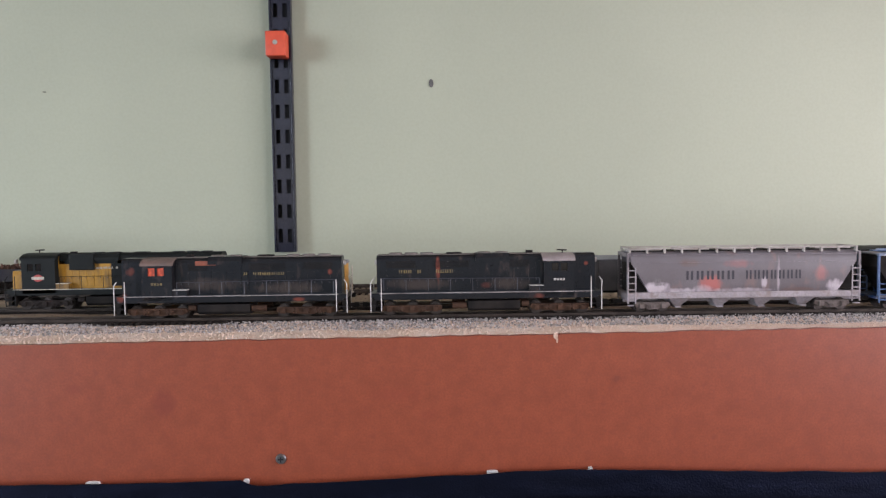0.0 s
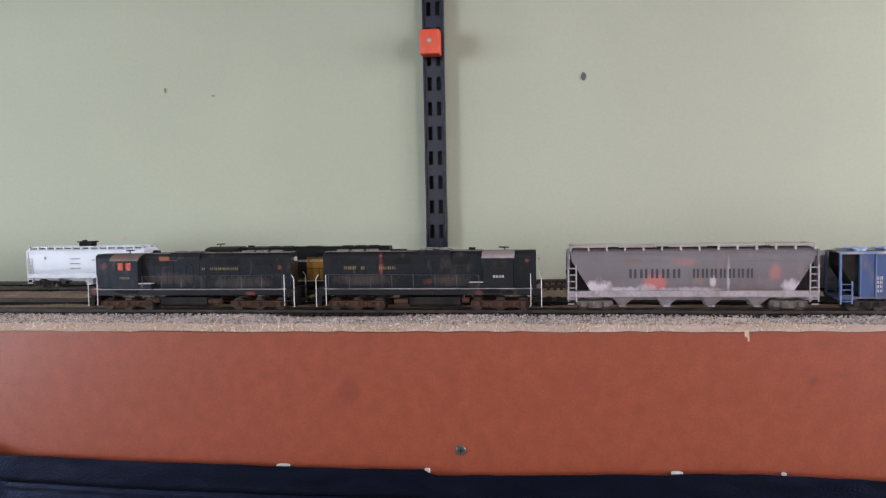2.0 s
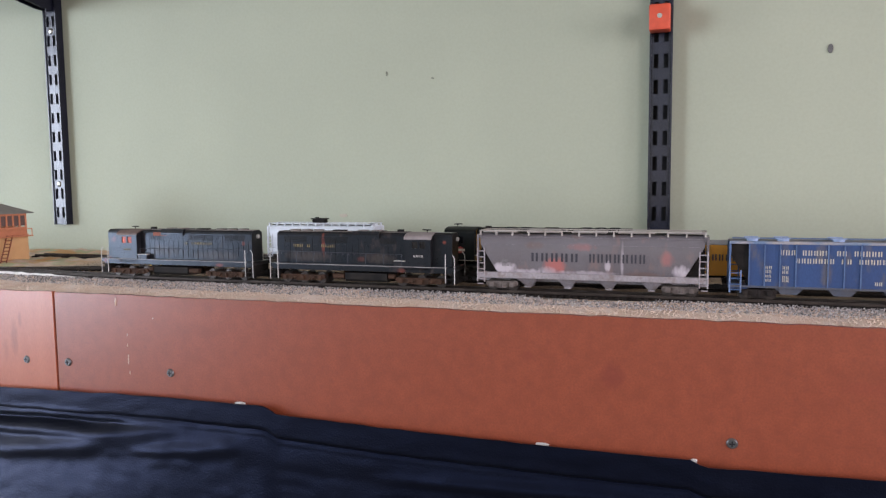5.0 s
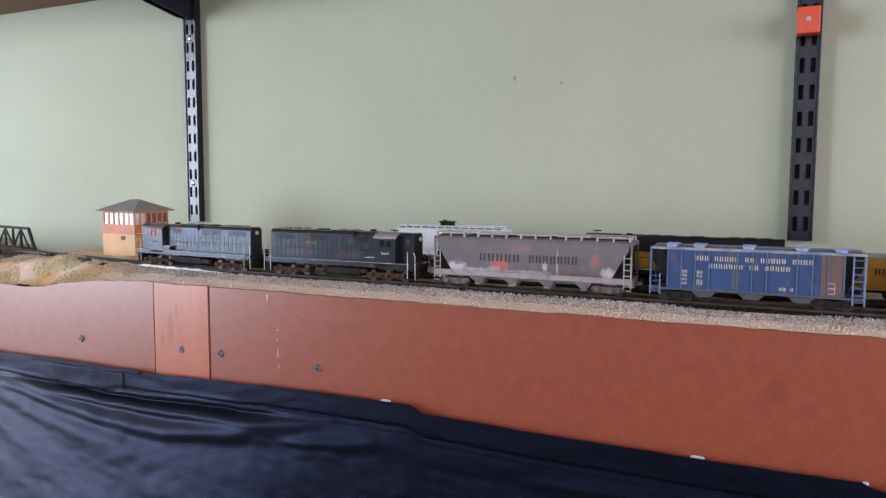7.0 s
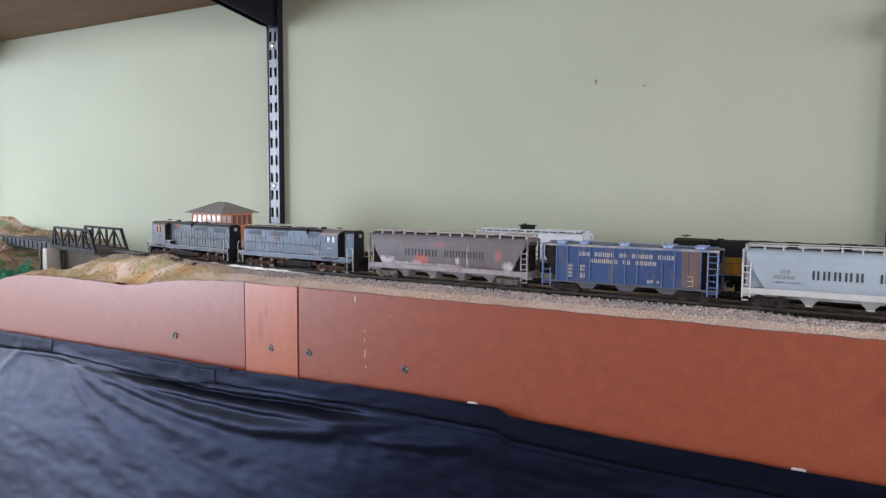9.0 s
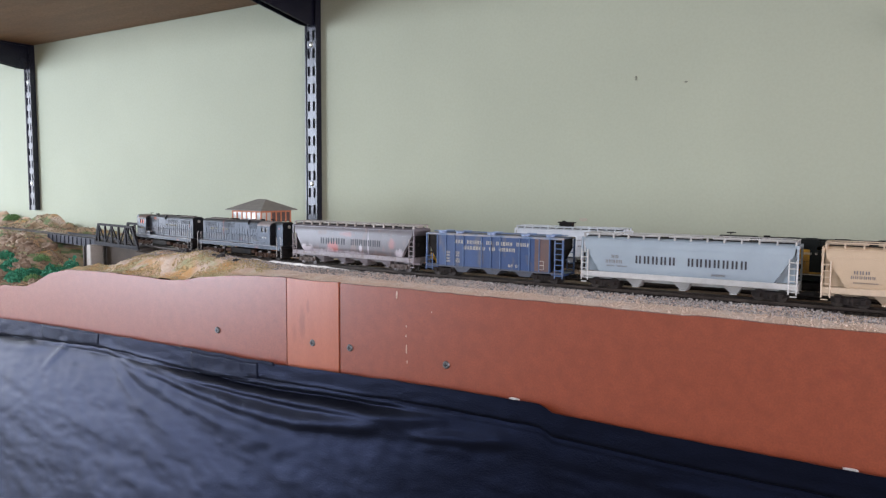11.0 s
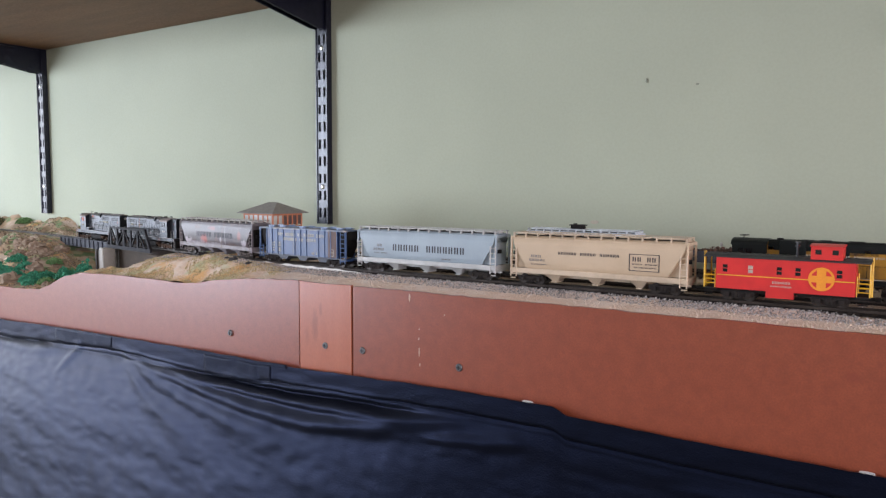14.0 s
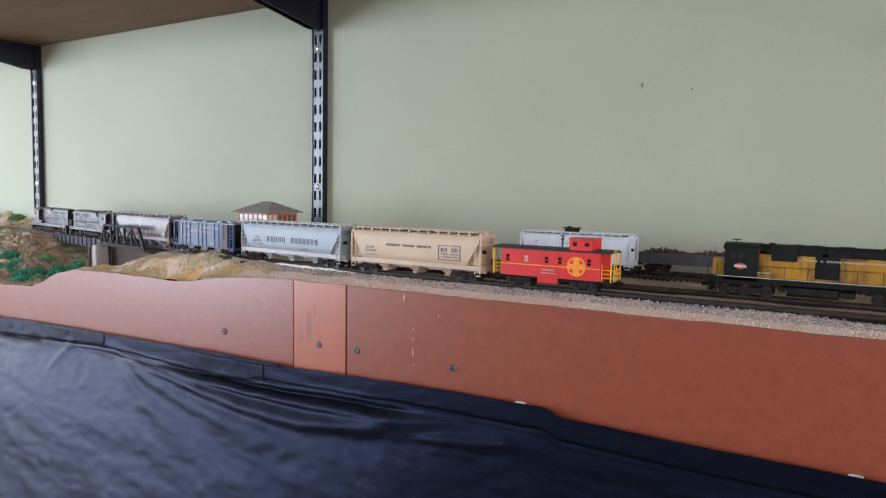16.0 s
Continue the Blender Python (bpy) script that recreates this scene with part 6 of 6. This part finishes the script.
for a, d in zip(rows_, rows_[1:]):
    for k in range(5):
        bm.faces.new((a[k], d[k], d[k + 1], a[k + 1]))
bm.faces.new(rows_[0])
bm.faces.new(rows_[-1][::-1])
M["gloss"] = material("white_glare_gloss", (0.86, 0.85, 0.84), (0.76, 0.74, 0.72), 0.14, scale=70, fine=900, amount=0.6, bump=0.08, spec=1.0, coat=1.0)
tagged(smooth(part("plaster_ridge", bm, M["gloss"]), 60), "glossy white ridge added for the glare beside the main track", "plaster ridge")


# ---- bushes, rocks, tunnel mouth ----
M["leaf"] = material("teal_green_foam_foliage", (0.06, 0.36, 0.21), (0.04, 0.24, 0.135), 0.85, scale=120, fine=1500, by_object=0.45)
M["leaf_light"] = material("light_green_foam_foliage", (0.20, 0.38, 0.14), (0.14, 0.27, 0.10), 0.85, scale=120, fine=1500, by_object=0.45)
M["leaf_dull"] = material("dull_olive_foliage", (0.085, 0.10, 0.045), (0.13, 0.12, 0.06), 0.9, scale=120, fine=1500, by_object=0.45)
M["rock"] = material("tan_brown_rock", (0.40, 0.30, 0.22), (0.24, 0.17, 0.12), 0.95, scale=60, fine=1200, amount=1.0, bump=0.6, bump_dist=0.001)
M["dark_rock"] = material("black_coal_clump", (0.018, 0.017, 0.02), (0.035, 0.032, 0.034), 0.8, scale=120, fine=1500, bump=0.5)


def bush(label, mat, x, y, rx, ry, rz, seed):
    rng = random.Random(seed)
    vs, fs = [], []
    n = int(120 + 9000 * rx * 1.2)
    for i in range(n):
        a, u, r = rng.uniform(0, 2 * math.pi), rng.random(), rng.random() ** 0.45
        cx, cy, cz = rx * r * math.cos(a) * (1 - 0.3 * u), ry * r * math.sin(a) * (1 - 0.3 * u), rz * (u * (1.0 - 0.55 * r) + 0.05)
        s = rng.uniform(0.0013, 0.0032)
        m = Euler((rng.uniform(0, 6), rng.uniform(0, 6), rng.uniform(0, 6))).to_matrix()
        k = len(vs)
        for p in ((1, 0, -0.3), (-0.5, 0.86, -0.3), (-0.5, -0.86, -0.3), (0.1, 0.1, 0.8), (0.3, 0.9, 0.4)):
            q = m @ Vector(p) * s
            vs.append((cx + q.x, cy + q.y, cz + q.z))
        fs += [(k, k + 1, k + 3), (k + 1, k + 2, k + 3), (k + 2, k, k + 3), (k, k + 2, k + 1), (k, k + 4, k + 3)]
    me_ = bpy.data.meshes.new("bush")
    me_.from_pydata(vs, [], fs)
    me_.materials.append(mat)
    ob = new("bush", me_)
    ob.location = (x, y, ground_z(x, y) - 0.002)
    return tagged(ob, label, "bush", "scenery bushes")


rng = random.Random(11)
for x, y, r, kind in ((-1.44, 0.045, 0.032, 0), (-1.40, 0.07, 0.024, 0), (-1.47, 0.085, 0.026, 0), (-1.38, 0.035, 0.018, 1), (-1.52, 0.05, 0.030, 0), (-1.58, 0.07, 0.022, 0),
                      (-1.47, 0.13, 0.024, 1), (-1.62, 0.11, 0.028, 0), (-1.70, 0.10, 0.030, 0), (-1.55, 0.145, 0.020, 1), (-1.80, 0.13, 0.030, 0), (-1.66, 0.05, 0.026, 1),
                      (-1.75, 0.06, 0.028, 0), (-1.60, 0.03, 0.022, 1), (-1.35, 0.055, 0.015, 0), (-1.85, 0.08, 0.03, 1), (-1.50, 0.36, 0.024, 0), (-1.44, 0.372, 0.016, 0),
                      (-2.25, 0.37, 0.05, 2), (-2.4, 0.36, 0.06, 2), (-2.12, 0.385, 0.03, 1), (-1.95, 0.17, 0.026, 0), (-1.34, 0.075, 0.022, 0), (-1.325, 0.045, 0.018, 0), (-1.36, 0.060, 0.024, 0), (-1.315, 0.075, 0.018, 0), (-1.42, 0.03, 0.02, 0), (-1.45, 0.11, 0.026, 0), (-1.56, 0.095, 0.026, 0), (-1.37, 0.09, 0.022, 0), (-1.30, 0.06, 0.016, 1), (-1.41, 0.105, 0.02, 0), (-1.50, 0.085, 0.02, 1), (-1.26, 0.055, 0.012, 0), (-1.63, 0.085, 0.02, 0), (-1.70, 0.14, 0.018, 1)):
    bush(("teal green", "light green", "dull olive")[kind] + " foam foliage bush on the scenery slope", (M["leaf"], M["leaf_light"], M["leaf_dull"])[kind], x, y, r, r * 0.75, r * 0.62, rng.randint(0, 9999))


for x, y, rx, rz in ((-1.335, 0.075, 0.030, 0.044), (-1.40, 0.090, 0.034, 0.036), (-1.298, 0.060, 0.018, 0.046), (-1.37, 0.062, 0.026, 0.034)):
    bush("tall teal green foam foliage bush before the bridge pier", M["leaf"], x, y, rx, rx * 0.65, rz, rng.randint(0, 9999))


def boulder(x, y, r, mat, label, squash=0.7):
    bm_ = B()
    bmesh.ops.create_icosphere(bm_, subdivisions=3, radius=1.0)
    o = rng.uniform(0, 50)
    for v in bm_.verts:
        k = 1 + 0.6 * noise.noise((v.co.x * 1.6 + o, v.co.y * 1.6, v.co.z * 1.6)) + 0.38 * noise.noise((v.co.x * 4.5 + o, v.co.y * 4.5, v.co.z * 4.5))
        v.co = Vector((v.co.x * k * r * 1.2, v.co.y * k * r, v.co.z * k * r * squash))
    ob = part("boulder", bm_, mat)
    ob.location = (x, y, ground_z(x, y) + r * squash * 0.25)
    return tagged(ob, label, "rock", "scenery rocks")


for x, y, r in ((-1.485, 0.028, 0.019), (-1.54, 0.10, 0.014), (-1.43, 0.085, 0.012), (-1.60, 0.155, 0.014), (-1.645, 0.165, 0.016), (-1.69, 0.172, 0.013), (-1.62, 0.14, 0.012), (-1.74, 0.18, 0.016), (-1.36, 0.025, 0.008), (-1.58, 0.12, 0.011), (-1.66, 0.13, 0.012), (-1.60, 0.19, 0.012)):
    boulder(x, y, r, M["rock"], "tan brown plaster rock on the slope")
for x, y, r in ((-1.03, 0.078, 0.0065), (-1.02, 0.088, 0.005), (-0.99, 0.070, 0.0045), (-0.935, 0.062, 0.0055), (-0.90, 0.058, 0.004), (-0.955, 0.068, 0.003)):
    boulder(x, y, r, M["dark_rock"], "small black clump of coal on the mound", 0.55)

port = thing("tunnel_portal", "pale plaster tunnel mouth in the hillside", "tunnel portal", "", pose(-1.86, 0.175, 1.058, 0, 0, 20))
outer = [(-0.022, 0), (-0.022, 0.030), (-0.012, 0.036), (0.012, 0.036), (0.022, 0.030), (0.022, 0)]
inner = [(0.010, 0)] + [(0.010 * math.cos(a), 0.012 + 0.011 * math.sin(a)) for a in np.linspace(0, math.pi, 9)] + [(-0.010, 0)]
part("arch", prism(B(), outer + inner, "y", -0.004, 0.006), M["concrete"], port)
part("dark_mouth", box(B(), -0.0105, 0.0105, 0.007, 0.010, 0, 0.024), M["slot_dark"], port)


M["yard"] = material("brown_yard_grit", (0.26, 0.20, 0.15), (0.18, 0.14, 0.11), 0.95, scale=120, fine=1500, amount=0.8, by_object=0.6)


# ---- ballast and grit, past counting ----
def stones(name, count, place, size, mat, label, seed):
    rng_ = random.Random(seed)
    vs, fs = [], []
    base_ = ((1, 0, 0), (-1, 0, 0), (0, 1, 0), (0, -1, 0), (0, 0, 1), (0, 0, -1))
    tri = ((0, 2, 4), (2, 1, 4), (1, 3, 4), (3, 0, 4), (2, 0, 5), (1, 2, 5), (3, 1, 5), (0, 3, 5))
    for i in range(count):
        x, y, z = place(rng_)
        s = rng_.uniform(*size)
        m = Euler((rng_.uniform(0, 6), rng_.uniform(0, 6), rng_.uniform(0, 6))).to_matrix()
        k = len(vs)
        for p in base_:
            q = m @ Vector((p[0] * rng_.uniform(0.7, 1.3), p[1] * rng_.uniform(0.6, 1.0), p[2] * rng_.uniform(0.5, 0.9))) * s
            vs.append((x + q.x, y + q.y, z + q.z))
        fs += [(k + a, k + d, k + e_) for a, d, e_ in tri]
    me_ = bpy.data.meshes.new(name)
    me_.from_pydata(vs, [], fs)
    me_.materials.append(mat)
    return tagged(new(name, me_), label, "ballast", kind="stuff")


def grey_patch(x):
    return 0.5 + 0.9 * noise.noise((x * 7.0, 3.3, 0))


def on_shoulder(rng_):
    while True:
        x = rng_.uniform(-1.14, 0.95)
        off = rng_.uniform(0.016, 0.030) if rng_.random() < 0.12 else rng_.uniform(-0.060, -0.0155)
        y = main_y(x) + off
        if y < 0.012 or rng_.random() > 0.45 + grey_patch(x):
            continue
        if off < -0.016 and -0.16 < x < -0.07 and off > -0.030:
            continue
        top_ = 1.0952 if abs(off) < 0.0155 else max(ground_z(x, y), 1.0958 - 0.05 * max(0, abs(off) - 0.016))
        return x, y, top_ + rng_.uniform(0, 0.0004)


def on_edge(rng_):
    x = rng_.uniform(-1.18, 0.95)
    y = rng_.uniform(0.006, max(0.03, main_y(x) - 0.012))
    return x, y, ground_z(x, y) + 0.0002


def on_yard(rng_):
    x = rng_.uniform(-0.85, 0.9)
    y = rng_.uniform(0.125, 0.385)
    return x, y, ground_z(x, y) + 0.0003


stones("grey_ballast", 21000, on_shoulder, (0.0006, 0.0014), M["ballast"], "mixed grey and white track ballast", 1)
stones("tan_grit", 9000, on_edge, (0.0005, 0.0013), M["fines"], "tan and pink grit along the layout edge", 2)
def on_mound(rng_):
    while True:
        x, y = rng_.uniform(-1.2, -0.82), rng_.uniform(0.006, 0.10)
        if y < main_y(x) - 0.017 and noise.noise((x * 30, y * 30, 6)) > -0.1:
            return x, y, ground_z(x, y) + 0.0002


def on_slope(rng_):
    x, y = rng_.uniform(-2.1, -1.3), rng_.uniform(0.006, 0.39)
    if abs(y - main_y(x)) < 0.03:
        y = main_y(x) - 0.05
    return x, y, ground_z(x, y) + 0.0003


M["turf"] = material("sage_ochre_turf", (0.54, 0.50, 0.29), (0.62, 0.43, 0.21), 0.95, scale=90, fine=1500, amount=1.0, by_object=0.5)
M["slope_grit"] = material("brown_slope_rubble", (0.46, 0.34, 0.24), (0.30, 0.22, 0.15), 0.95, scale=60, fine=1200, amount=1.0, by_object=0.6)
stones("mound_turf", 5000, on_mound, (0.0006, 0.0016), M["turf"], "sage and ochre turf crumbs on the mound", 4)
stones("slope_rubble", 7000, on_slope, (0.0008, 0.0034), M["slope_grit"], "brown rubble on the scenery slope", 5)
stones("yard_grit", 7000, on_yard, (0.0004, 0.0010), M["yard"], "brown grey yard grit between the tracks", 3)


def motions():
    for car, a, half, turn in TRAIN:
        walk(car, [(t, car_pose(a - s, half) @ Matrix.Rotation(radians(turn), 4, "Z")) for t, s in RUN])


motions()
